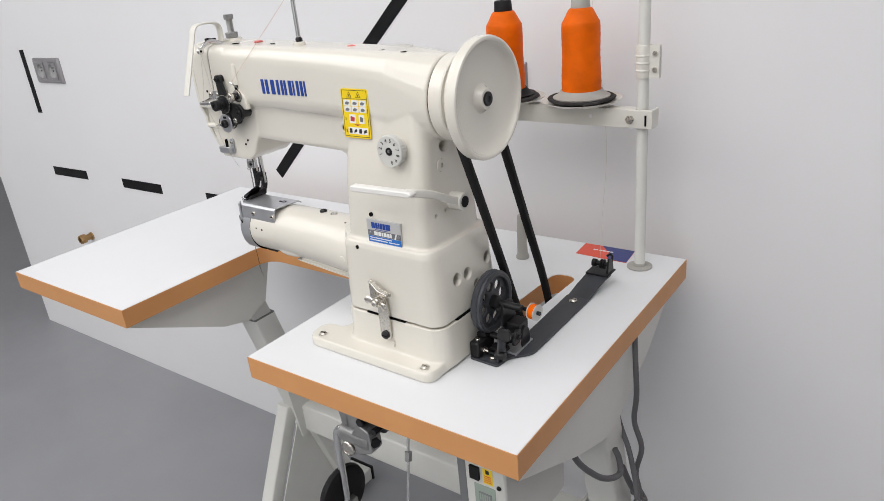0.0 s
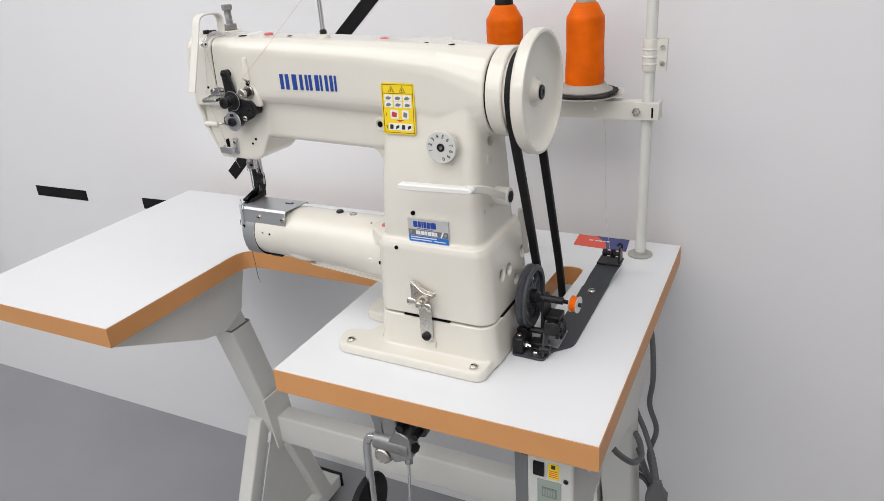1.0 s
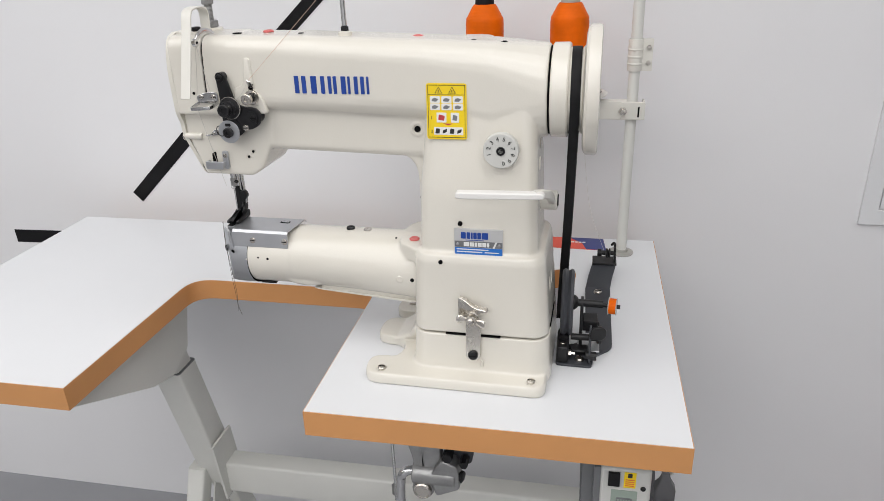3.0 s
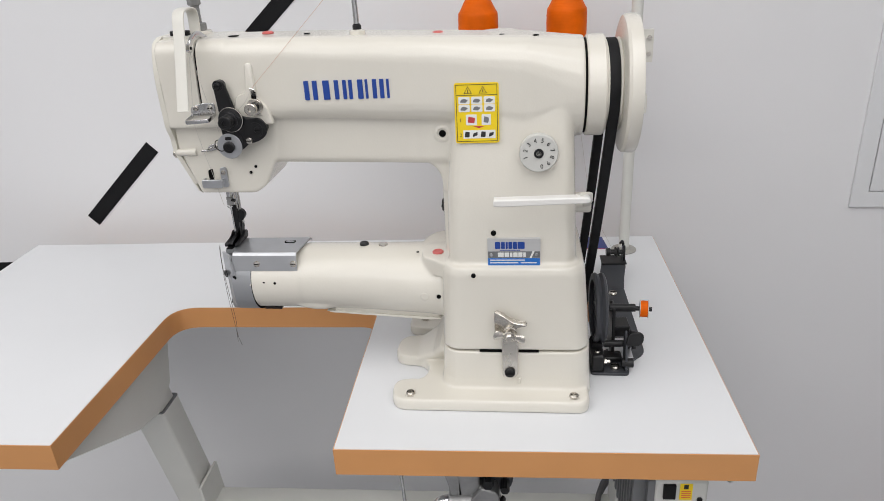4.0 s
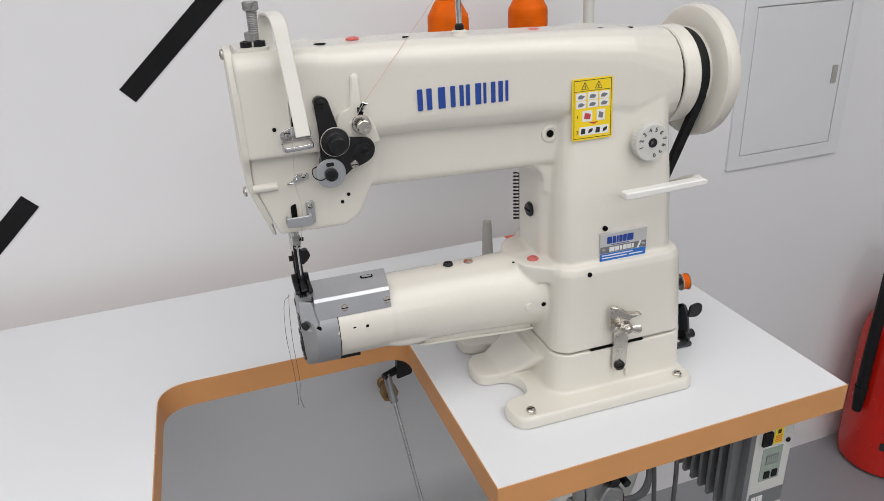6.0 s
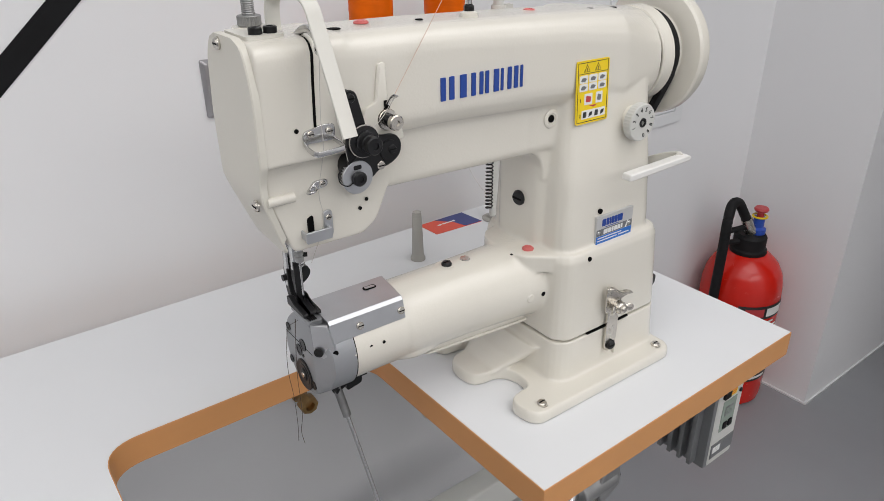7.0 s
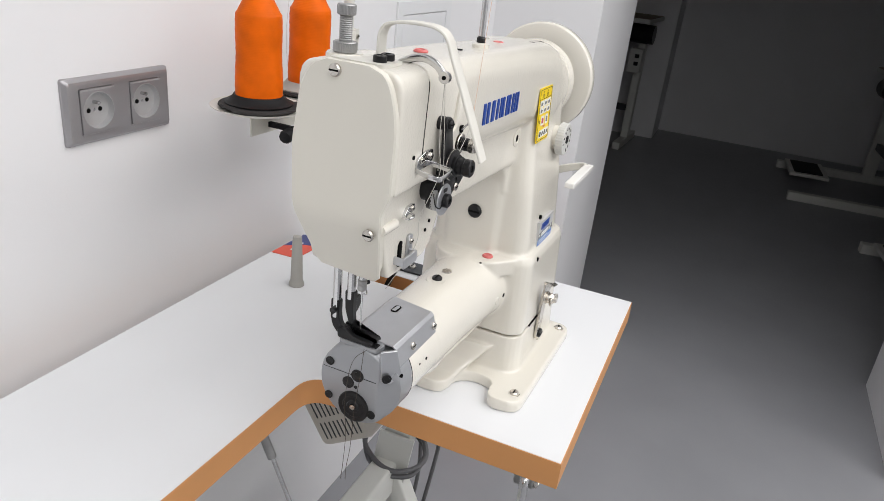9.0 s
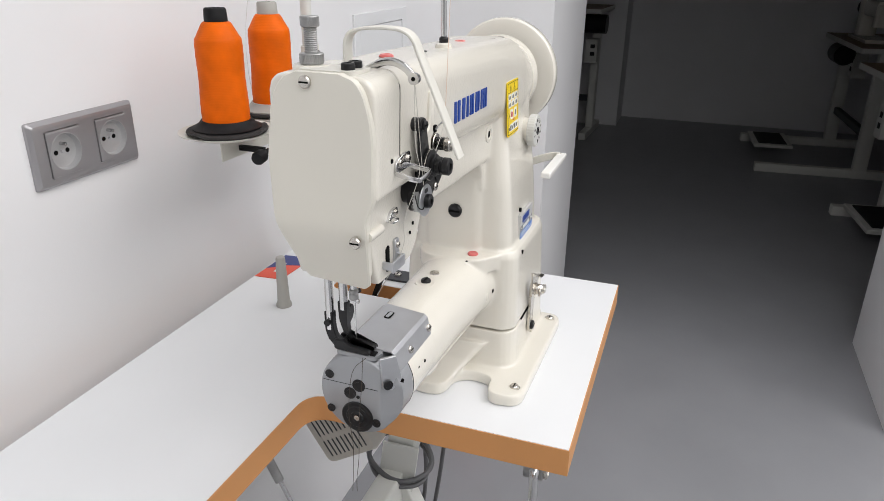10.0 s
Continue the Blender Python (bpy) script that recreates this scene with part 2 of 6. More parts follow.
# out of view; added to block the ceiling light from the room beyond
b = B(); box(b, 1.51, 2.15, -0.92, 0.275, 2.15, CEIL)
solid("wall_lintel", b, WALLPAINT, "unseen white lintel added over the passage to keep light from the dark room", "wall", kind="structure")
b = B(); box(b, -2.65, -2.5, WALL + 0.15, 3.0, 0, CEIL)
solid("wall_return", b, WALLPAINT, "white wall return at the end of the back wall", "wall", kind="structure")
b = B(); box(b, -6.0, -2.65, 2.2, 2.35, 0, CEIL)
solid("wall_recess", b, WALLPAINT, "white wall of a recess in shade", "wall", kind="structure")
b = B(); box(b, -6.15, -6.0, -5.5, 3.0, 0, CEIL)
solid("wall_west", b, WALLPAINT, "plain white wall", "wall", kind="structure")
b = B(); box(b, -6.0, 8.5, -5.65, -5.5, 0, CEIL)
solid("wall_front", b, WALLPAINT, "plain white wall", "wall", kind="structure")
b = B(); box(b, 6.3, 6.45, -5.5, 0.48, 0, CEIL)
solid("wall_dark_room", b, WALLPAINT, "white end wall of the unlit room", "wall", kind="structure")
b = B(); box(b, 5.85, 6.45, 0.48, 3.0, 0, CEIL)
solid("wall_dark_pier", b, WALLPAINT, "white pier in the corner of the unlit room", "wall", kind="structure")
b = B(); box(b, 2.15, 8.5, 1.9, 2.05, 0, CEIL)
solid("wall_dark_side", b, WALLPAINT, "plain side wall of the unlit room", "wall", kind="structure")


def tape(x0, z0, x1, z1, w):
    d = V(x1 - x0, z1 - z0).normalized()
    nrm = V(-d.y, d.x) * w / 2
    a, c = V(x0, z0), V(x1, z1)
    b = B()
    prism(b, [tuple(a - nrm), tuple(c - nrm), tuple(c + nrm), tuple(a + nrm)], "y", WALL - 0.0012, WALL)
    return solid("tape_strip", b, BLACKTAPE, "strip of matt black tape stuck on the white wall", "tape", "black tape dashes on the wall")


tape(-0.776, 0.926, -0.606, 1.086, 0.031)
tape(-0.424, 1.238, -0.20, 1.440, 0.031)
tape(-2.125, 0.806, -1.875, 0.810, 0.034)
tape(-1.635, 0.806, -1.395, 0.808, 0.034)
tape(-1.150, 0.808, -0.90, 0.812, 0.034)
tape(-2.095, 1.275, -2.092, 1.040, 0.030)


def sheet_with_holes(bm, outline, holes, y):
    """A flat face across y with holes in it."""
    e = []
    for loop in [outline] + holes:
        vs = [bm.verts.new((p[0], y, p[1])) for p in loop]
        e += [bm.edges.new((vs[i], vs[(i + 1) % len(vs)])) for i in range(len(vs))]
    bmesh.ops.triangle_fill(bm, edges=e, use_beauty=True)


def wall_socket(x0, x1, z0, z1):
    """A double socket outlet in one frame."""
    th = thing("wall_socket", ((x0 + x1) / 2, WALL, z0), "double silver-grey wall socket with earth pins in one frame", "wall socket", "double wall sockets")
    b = B()
    y = WALL
    xm = (x0 + x1) / 2
    rings = []
    for dy, ins in ((0, 0), (-0.004, 0.0005), (-0.009, 0.005), (-0.0095, 0.008)):
        rings.append([(p[0], y + dy, p[1]) for p in rrect(x0 + ins, x1 - ins, z0 + ins, z1 - ins, 0.0035)])
    loft(b, rings, False)
    h = z1 - z0
    cz = (z0 + z1) / 2
    s = h * 0.32
    centres = ((x0 + xm) / 2 + 0.004, (x1 + xm) / 2 - 0.004)
    openings = [[(p[0], p[1]) for p in rrect(cx - s, cx + s, cz - s * 1.08, cz + s * 1.08, 0.002)] for cx in centres]
    sheet_with_holes(b, [(p[0], p[2]) for p in rings[-1]], openings, y - 0.0095)
    part("frame", b, SOCKETGREY, th)
    for cx, hole in zip(centres, openings):
        r = s * 0.86
        b = B()
        ring = [(cx + r * math.cos(6.283185 * i / 40), cz + r * math.sin(6.283185 * i / 40)) for i in range(40)]
        edge = [(cx + (p[0] - cx) * 0.975, cz + (p[1] - cz) * 0.975) for p in hole]
        sheet_with_holes(b, edge, [ring], y - 0.0115)
        loft(b, [[(p[0], y - 0.0115, p[1]) for p in edge], [(p[0], y - 0.005, p[1]) for p in edge]], False)
        ins = part("insert", b, SOCKETGREY, th)
        b = B()
        turned(b, [(0, -0.0105), (r * 1.03, -0.0105), (r * 1.03, 0.0003), (r * 0.99, 0.0003), (r * 0.97, -0.004), (r * 0.90, -0.0075), (r * 0.70, -0.0090), (0, -0.0092)], (cx, y - 0.0115, cz), (0, -1, 0), 40)
        part("well", b, SOCKETDARK, ins)
        # black discs in place of the shaded pin holes
        for dx in (-0.0095, 0.0095):
            b = B()
            turned(b, [(0.0033, 0), (0.003, 0.0008), (0, 0.0008)], (cx + dx, y - 0.0024, cz - 0.001), (0, -1, 0), 16)
            part("pin_hole", b, SHADEBLACK, ins)
        b = B()
        turned(b, [(0.0022, 0), (0.0022, 0.0004), (0, 0.0005)], (cx, y - 0.0024, cz - 0.001), (0, -1, 0), 14)
        part("centre_screw", b, CHROME, ins)
        b = B()
        turned(b, [(0.0025, 0), (0.0025, 0.0095), (0.0014, 0.0115), (0, 0.0115)], (cx, y - 0.0024, cz + 0.010), (0, -1, 0), 14)
        part("earth_pin", b, CHROME, ins)
        b = B()
        box(b, cx - s * 0.95, cx + s * 0.95, y - 0.0122, y - 0.0105, cz + s * 0.96, cz + s * 1.02)
        part("lip", b, SOCKETDARK, ins)
    return th


wall_socket(-0.138, 0.047, 1.157, 1.247)
wall_socket(-2.02, -1.835, 1.157, 1.247)


def flush_panel():
    th = thing("wall_cabinet_door", (0.95, WALL, 0.93), "flush white electrical cabinet door in a thin frame on the wall", "cabinet door")
    x0, x1, z0, z1 = 0.80, 1.125, 0.925, 1.315
    b = B()
    outer, inner = [(x0, z0), (x1, z0), (x1, z1), (x0, z1)], [(0.831, 0.956), (1.094, 0.956), (1.094, 1.284), (0.831, 1.284)]
    o0 = [b.verts.new((p[0], WALL, p[1])) for p in outer]
    o1 = [b.verts.new((p[0], WALL - 0.006, p[1])) for p in outer]
    i1 = [b.verts.new((p[0], WALL - 0.006, p[1])) for p in inner]
    i0 = [b.verts.new((p[0], WALL, p[1])) for p in inner]
    ring_faces(b, o0, o1); ring_faces(b, o1, i1); ring_faces(b, i1, i0); ring_faces(b, i0, o0)
    part("frame", b, PANELWHITE, th, bevel=0.001)
    b = B(); box(b, 0.8335, 1.0915, WALL - 0.005, WALL - 0.0005, 0.9585, 1.2815)
    d = part("door", b, PANELWHITE, th, bevel=0.001)
    b = B(); box(b, 1.066, 1.080, WALL - 0.008, WALL - 0.004, 1.10, 1.14)
    part("latch", b, GREYPLASTIC, d)


flush_panel()


def pipe_stub(x, z):
    th = thing("pipe_stub", (x, WALL, z), "short brass pipe fitting sticking out of the wall", "pipe fitting", "brass wall fittings")
    b = B(); turned(b, [(0.016, 0), (0.016, 0.006), (0.012, 0.008), (0.012, 0.03)], (x, WALL, z), (0, -1, 0), 20)
    part("pipe", b, BRASS, th)
    b = B(); turned(b, [(0.0175, 0.028), (0.019, 0.031), (0.019, 0.048), (0.017, 0.051), (0.010, 0.051), (0.010, 0.040), (0, 0.040)], (x, WALL, z), (0, -1, 0), 8)
    part("nut", b, BRASS, th)


pipe_stub(-1.98, 0.545)
pipe_stub(-0.045, 0.575)


def fire_extinguisher(x, y):
    th = thing("fire_extinguisher", (x, y, 0), "large red fire extinguisher with black hose standing in the wall corner", "extinguisher")
    r = 0.118
    b = B(); turned(b, [(r * 0.82, 0), (r * 0.97, 0.012), (r, 0.035), (r, 0.378), (r * 0.985, 0.408), (r * 0.92, 0.443), (r * 0.78, 0.473), (r * 0.58, 0.495), (r * 0.40, 0.506), (0, 0.508)], (x, y, 0), seg=48)
    body = part("cylinder", b, REDPAINT, th)
    # label round the front
    def wrap(z0, z1, a0, a1, material, name, lift=0.0012):
        b = B()
        n = 14
        rows = []
        for z in (z0, z1):
            rows.append([b.verts.new((x + (r + lift) * math.cos(radians(a0 + (a1 - a0) * i / n)), y + (r + lift) * math.sin(radians(a0 + (a1 - a0) * i / n)), z)) for i in range(n + 1)])
        for i in range(n):
            b.faces.new((rows[0][i], rows[0][i + 1], rows[1][i + 1], rows[1][i]))
        return part(name, b, material, body)
    wrap(0.328, 0.373, -150, -62, INK, "label")
    wrap(0.336, 0.364, -140, -112, REDPLASTIC, "print_bar", 0.0018)
    wrap(0.336, 0.364, -108, -74, PAPERWHITE, "print_bar", 0.0018)
    for i, (z, a) in enumerate(((0.313, -90), (0.296, -80), (0.283, -72), (0.271, -78), (0.259, -70), (0.247, -74))):
        wrap(z, z + 0.006, -130, a, PAPERWHITE, "print_bar")
    wrap(0.10, 0.125, -150, -62, INK, "label")
    wrap(0.108, 0.117, -140, -80, PAPERWHITE, "print_bar", 0.0018)
    wrap(0.17, 0.20, -100, -75, BLUEPLASTIC, "label")
    b = B(); turned(b, [(0.05, 0.496), (0.053, 0.503), (0.053, 0.513), (0.047, 0.518), (0.047, 0.553), (0.040, 0.563), (0, 0.563)], (x, y, 0), seg=28)
    head = part("valve", b, RUBBER, th)
    b = B(); turned(b, [(0.024, 0.558), (0.024, 0.578), (0.016, 0.583), (0.016, 0.613), (0, 0.613)], (x + 0.012, y - 0.01, 0), seg=20)
    part("valve_collar", b, BLUEPLASTIC, head)
    b = B(); turned(b, [(0.010, 0.61), (0.010, 0.628), (0.019, 0.632), (0.021, 0.638), (0.018, 0.643), (0, 0.643)], (x + 0.014, y - 0.01, 0), seg=24)
    part("push_knob", b, REDPLASTIC, th)
    b = B()
    t = [(0.020 * math.cos(6.283185 * i / 20), 0.020 * math.sin(6.283185 * i / 20)) for i in range(21)]
    tube(b, [(x + 0.013 + p[0], y - 0.01 + p[1], 0.616) for p in t[::2]], 0.003, 8, 3)
    part("safety_ring", b, YELLOW, th)
    b = B()
    tube(b, [(x - 0.012, y - 0.002, 0.578), (x - 0.038, y + 0.012, 0.628), (x - 0.062, y + 0.022, 0.666), (x - 0.092, y + 0.024, 0.668), (x - 0.116, y + 0.016, 0.628), (x - 0.126, y + 0.010, 0.558), (x - 0.132, y + 0.008, 0.458), (x - 0.134, y + 0.008, 0.358), (x - 0.134, y + 0.008, 0.278)], 0.0145, 12)
    part("hose", b, RUBBER, th)
    b = B(); rod(b, (x - 0.006, y - 0.004, 0.566), (x - 0.030, y + 0.008, 0.614), 0.0165, 0.0165)
    part("hose_ferrule", b, NICKEL, th)
    b = B(); tube(b, [(x - 0.03, y + 0.004, 0.543), (x - 0.080, y + 0.026, 0.546), (x - 0.088, y + 0.028, 0.576), (x - 0.05, y + 0.012, 0.586), (x + 0.002, y - 0.004, 0.586)], 0.008, 10)
    part("handle", b, RUBBER, th)
    b = B(); rod(b, (x - 0.134, y + 0.008, 0.278), (x - 0.134, y + 0.008, 0.20), 0.017, 0.012)
    part("nozzle", b, RUBBER, th)


fire_extinguisher(1.385, 0.495)

# ---------- work table ----------
X0, X1, Y0, Y1, TH = -0.866, 0.409, -0.09, 0.545, 0.038
table = thing("sewing_table", (-0.2, 0.25, 0), "white laminate sewing table with brown edge on grey stand", "table")
SLOT = round_poly([(-0.446, Y0), (-0.441, 0.267), (-0.085, 0.264), (-0.084, Y0)], [0, 0.045, 0.036, 0], 8)
OUTLINE = [(X0, Y0)] + SLOT + [(X1, Y0), (X1, Y1), (X0, Y1)]
BELT_HOLE = round_poly([(0.208, 0.205), (0.254, 0.205), (0.262, 0.392), (0.216, 0.392)], 0.021, 6)


def slab(bm, outline, hole, z0, z1):
    """A board with one hole through it."""
    ov = [[bm.verts.new((p[0], p[1], z)) for p in outline] for z in (z0, z1)]
    hv = [[bm.verts.new((p[0], p[1], z)) for p in hole] for z in (z0, z1)]
    for k in (0, 1):
        e = []
        for loop in (ov[k], hv[k]):
            for i in range(len(loop)):
                e.append(bm.edges.new((loop[i], loop[(i + 1) % len(loop)])))
        bmesh.ops.triangle_fill(bm, edges=e, use_beauty=True)
    ring_faces(bm, ov[0], ov[1])
    ring_faces(bm, hv[0], hv[1])
    return bm


b = B(); slab(b, OUTLINE, BELT_HOLE, T - TH, T)
top = part("tabletop", b, LAMINATE, table, "white laminate board")
b = B()
lip = 0.0012
ring_o = [Vector((*p, 0)) for p in OUTLINE]
n = len(ring_o)
cx = [(ring_o[i] - ring_o[i - 1]).normalized() for i in range(n)]
outer = []
for i in range(n):
    d1, d2 = cx[i], cx[(i + 1) % n]
    n1, n2 = V(d1.y, -d1.x, 0), V(d2.y, -d2.x, 0)
    m = (n1 + n2).normalized()
    outer.append(ring_o[i] + m * lip / max(0.4, m.dot(n1)))
for z0, z1 in ((T - TH - 0.0005, T - 0.0009),):
    lo_o = [b.verts.new((p.x, p.y, z0)) for p in outer]
    hi_o = [b.verts.new((p.x, p.y, z1)) for p in outer]
    lo_i = [b.verts.new((p.x, p.y, z0)) for p in ring_o]
    hi_i = [b.verts.new((p.x, p.y, z1)) for p in ring_o]
    ring_faces(b, lo_o, hi_o); ring_faces(b, hi_o, hi_i); ring_faces(b, lo_i, lo_o); ring_faces(b, hi_i, lo_i)
part("edge_band", b, EDGING, top, "light brown edge band")
b = B()
hb = [b.verts.new((p[0], p[1], T - TH)) for p in BELT_HOLE]
hc = Vector((0.235, 0.298))
ht = [b.verts.new((p[0], p[1], T - 0.0012)) for p in BELT_HOLE]
si = [tuple(hc + (Vector(p) - hc) * 0.985) for p in BELT_HOLE]
st = [b.verts.new((p[0], p[1], T - 0.0012)) for p in si]
sb = [b.verts.new((p[0], p[1], T - TH)) for p in si]
ring_faces(b, hb, ht); ring_faces(b, ht, st); ring_faces(b, st, sb); ring_faces(b, sb, hb)
part("belt_slot_lining", b, EDGING, top, "brown raw edge of the belt slot")


def tilted_tube(bm, y0, z0, y1, z1, xc, wx, wy):
    """A square steel tube that leans along y."""
    loft(bm, [[(p[0], y + p[1], z) for p in rrect(xc - wx / 2, xc + wx / 2, -wy / 2, wy / 2, 0.005, 3)] for y, z in ((y0, z0), (y1, z1))])


def leg_frame(xc, side):
    """One end of the stand: bracket under the board, leaning column with sleeve, splayed foot."""
    b = B()
    TT = T - TH
    short = round_poly([(-0.078, TT), (-0.072, TT - 0.018), (0.140, TT - 0.122), (0.205, TT - 0.138), (0.262, TT - 0.112), (0.280, TT - 0.055), (0.300, TT)], 0.006, 3)
    full = round_poly([(-0.078, TT), (-0.070, TT - 0.026), (0.115, TT - 0.115), (0.21, TT - 0.150), (0.265, TT - 0.148), (0.40, TT - 0.085), (0.52, TT)], 0.012, 3)
    prism(b, full if side > 0 else short, "x", xc + side * 0.031, xc + side * 0.034)
    prism(b, short, "x", xc - side * 0.031, xc - side * 0.034)
    box(b, xc - 0.034, xc + 0.034, -0.03, 0.51, T - TH - 0.003, T - TH)
    part("bracket", b, LEGPAINT, table, bevel=0.001)
    b = B(); tilted_tube(b, 0.212, T - TH - 0.003, 0.335, 0.40, xc, 0.050, 0.054)
    part("inner_column", b, LEGPAINT, table)
    b = B(); tilted_tube(b, 0.2535, 0.71, 0.345, 0.36, xc, 0.060, 0.062)
    slv = part("sleeve", b, LEGPAINT, table)
    if side < 0:
        b = B(); tilted_tube(b, 0.2533, 0.7112, 0.2537, 0.7094, xc, 0.0608, 0.0628)
        part("sleeve_rim", b, ALU, slv, "thin dark rim")
    b = B(); tilted_tube(b, 0.335, 0.40, 0.455, 0.045, xc, 0.052, 0.050)
    part("rear_strut", b, LEGPAINT, table)
    b = B(); tilted_tube(b, 0.315, 0.41, 0.14, 0.045, xc - 0.030, 0.040, 0.044)
    part("front_strut", b, LEGPAINT, table)
    b = B(); prism(b, [(0.32, 0.38), (0.345, 0.38), (0.44, 0.07), (0.17, 0.07)], "x", xc - 0.004, xc - 0.001)
    part("gusset", b, LEGPAINT, table)
    b = B(); box(b, xc - 0.055, xc + 0.025, 0.0, 0.52, 0.022, 0.062)
    foot = part("foot_rail", b, LEGPAINT, table, bevel=0.003)
    for y in (0.03, 0.49):
        b = B(); turned(b, [(0.018, 0), (0.02, 0.006), (0.008, 0.009), (0.008, 0.024)], (xc - 0.015, y, 0), seg=16)
        part("levelling_foot", b, RUBBER, foot)
    b = B(); box(b, xc - 0.058, xc + 0.028, 0.52, 0.526, 0.02, 0.066)
    part("end_cap", b, RUBBER, foot, "black plastic end cap")


leg_frame(-0.513, -1)
leg_frame(0.360, 1)
b = B(); loft(b, [[(x, p[0], p[1]) for p in rrect(0.300, 0.350, 0.352, 0.430, 0.006, 3)] for x in (-0.484, 0.332)])
part("cross_rail", b, LEGPAINT, table)
for sx in (-0.475, 0.322):
    b = B(); prism(b, [(0.285, 0.345), (0.365, 0.345), (0.345, 0.50), (0.265, 0.50)], "x", sx - 0.003, sx + 0.003)
    part("rail_plate", b, LEGPAINT, table, bevel=0.001)
# small tray under the left wing
b = B(); box(b, -0.72, -0.57, -0.06, 0.02, T - TH - 0.022, T - TH)
part("drawer_runner", b, GREYPLASTIC, table, "pale plastic runner under the board", bevel=0.004)

# ---------- sewing machine ----------
MX = 0.0
mach = thing("sewing_machine", (0, 0.006, T), "cream enamelled cylinder-arm sewing machine bolted to the white table", "sewing machine", turn=-1.3)


def arm_section(x, y0, y1, z0, z1, r):
    return [(x, p[0], p[1]) for p in rrect(y0, y1, z0, z1, r, 5)]


b = B()
# upper band of the arm
loft(b, [arm_section(-0.236, 0.0565, 0.152, 1.262, 1.3605, 0.018), arm_section(-0.10, 0.0535, 0.150, 1.262, 1.359, 0.022), arm_section(0.05, 0.050, 0.150, 1.255, 1.354, 0.026), arm_section(0.150, 0.047, 0.156, 1.234, 1.350, 0.034), arm_section(0.2165, 0.0515, 0.164, 1.2275, 1.344, 0.0545)])
# lower band
loft(b, [arm_section(-0.175, 0.069, 0.140, 1.2085, 1.275, 0.010), arm_section(0.02, 0.067, 0.142, 1.2040, 1.270, 0.010), arm_section(0.10, 0.060, 0.146, 1.203, 1.265, 0.012)])
# fillet under the arm
prism(b, [(0.028, 1.2075), (0.038, 1.2015), (0.0445, 1.194), (0.0475, 1.184), (0.0485, 1.170), (0.09, 1.155), (0.09, 1.23), (0.028, 1.23)], "y", 0.069, 0.140)
# column
loft(b, [[(p[0], p[1], z) for p in rrect(x0, x1, y0, y1, 0.019, 5)] for z, x0, x1, y0, y1 in ((1.06, 0.054, 0.2105, 0.031, 0.169), (1.10, 0.0535, 0.2100, 0.032, 0.168), (1.17, 0.055, 0.2080, 0.0375, 0.164), (1.235, 0.061, 0.2060, 0.0465, 0.156), (1.30, 0.063, 0.2050, 0.052, 0.148))])
loft(b, [[(p[0], p[1], z) for p in rrect(0.0465, 0.12, 0.068, 0.150, 0.014, 5)] for z in (1.06, 1.25)])
# shoulder block under it
loft(b, [[(p[0], p[1], z) for p in rrect(x0, x1, y0, y1, 0.024, 5)] for z, x0, x1, y0, y1 in ((0.9725, 0.0425, 0.2290, 0.0175, 0.1815), (1.02, 0.044, 0.2260, 0.019, 0.180), (1.076, 0.046, 0.2215, 0.0205, 0.1785), (1.0855, 0.049, 0.2185, 0.0235, 0.1755))])
# shelf beside the column
prism(b, round_poly([(0.075, 0.034), (0.050, 0.036), (0.036, 0.050), (0.016, 0.064), (0.014, 0.13), (0.03, 0.15), (0.075, 0.16)], 0.012, 4), "z", 1.062, 1.0835)
# cylinder bed
def bed_ring(x, rz, ry, cz):
    return [(x, 0.099 + ry * math.cos(6.283185 * i / 48), cz + rz * math.sin(6.283185 * i / 48)) for i in range(48)]
loft(b, [bed_ring(-0.219, 0.0435, 0.0445, 1.040), bed_ring(-0.15, 0.0435, 0.0445, 1.040), bed_ring(-0.145, 0.0442, 0.0452, 1.040), bed_ring(-0.06, 0.0455, 0.0465, 1.0385), bed_ring(0.02, 0.048, 0.051, 1.036), bed_ring(0.07, 0.052, 0.056, 1.033)])
prism(b, round_poly([(-0.13, 1.006), (-0.08, 0.999), (0.03, 0.991), (0.07, 0.985), (0.07, 1.03), (-0.10, 1.03)], 0.006, 3), "y", 0.082, 0.116)
# low bulge on the side of the bed
turned(b, [(0, -0.032), (0.005, -0.027), (0.008, -0.013), (0.009, 0), (0.008, 0.013), (0.005, 0.027), (0, 0.032)], (-0.132, 0.0695, 1.0120), (1, 0, -0.06), 16)
# head, upper and lower
HEAD = round_poly([(0.0562, 1.258), (0.0562, 1.3610), (0.1545, 1.3610), (0.1545, 1.258)], [0.002, 0.019, 0.019, 0.002], 6)
loft(b, [[(x, p[0], p[1]) for p in HEAD] for x in (-0.283, -0.20)])
prism(b, round_poly([(-0.2825, 1.265), (-0.2825, 1.230), (-0.262, 1.1715), (-0.190, 1.1705), (-0.174, 1.1815), (-0.158, 1.2150), (-0.150, 1.27)], [0, 0.004, 0.003, 0.006, 0.006, 0.008, 0], 4), "y", 0.067, 0.150)
body = part("body", b, CREAM, mach, "cream enamelled casting with fine orange-peel gloss")
casting(body, 0.0019, 7)

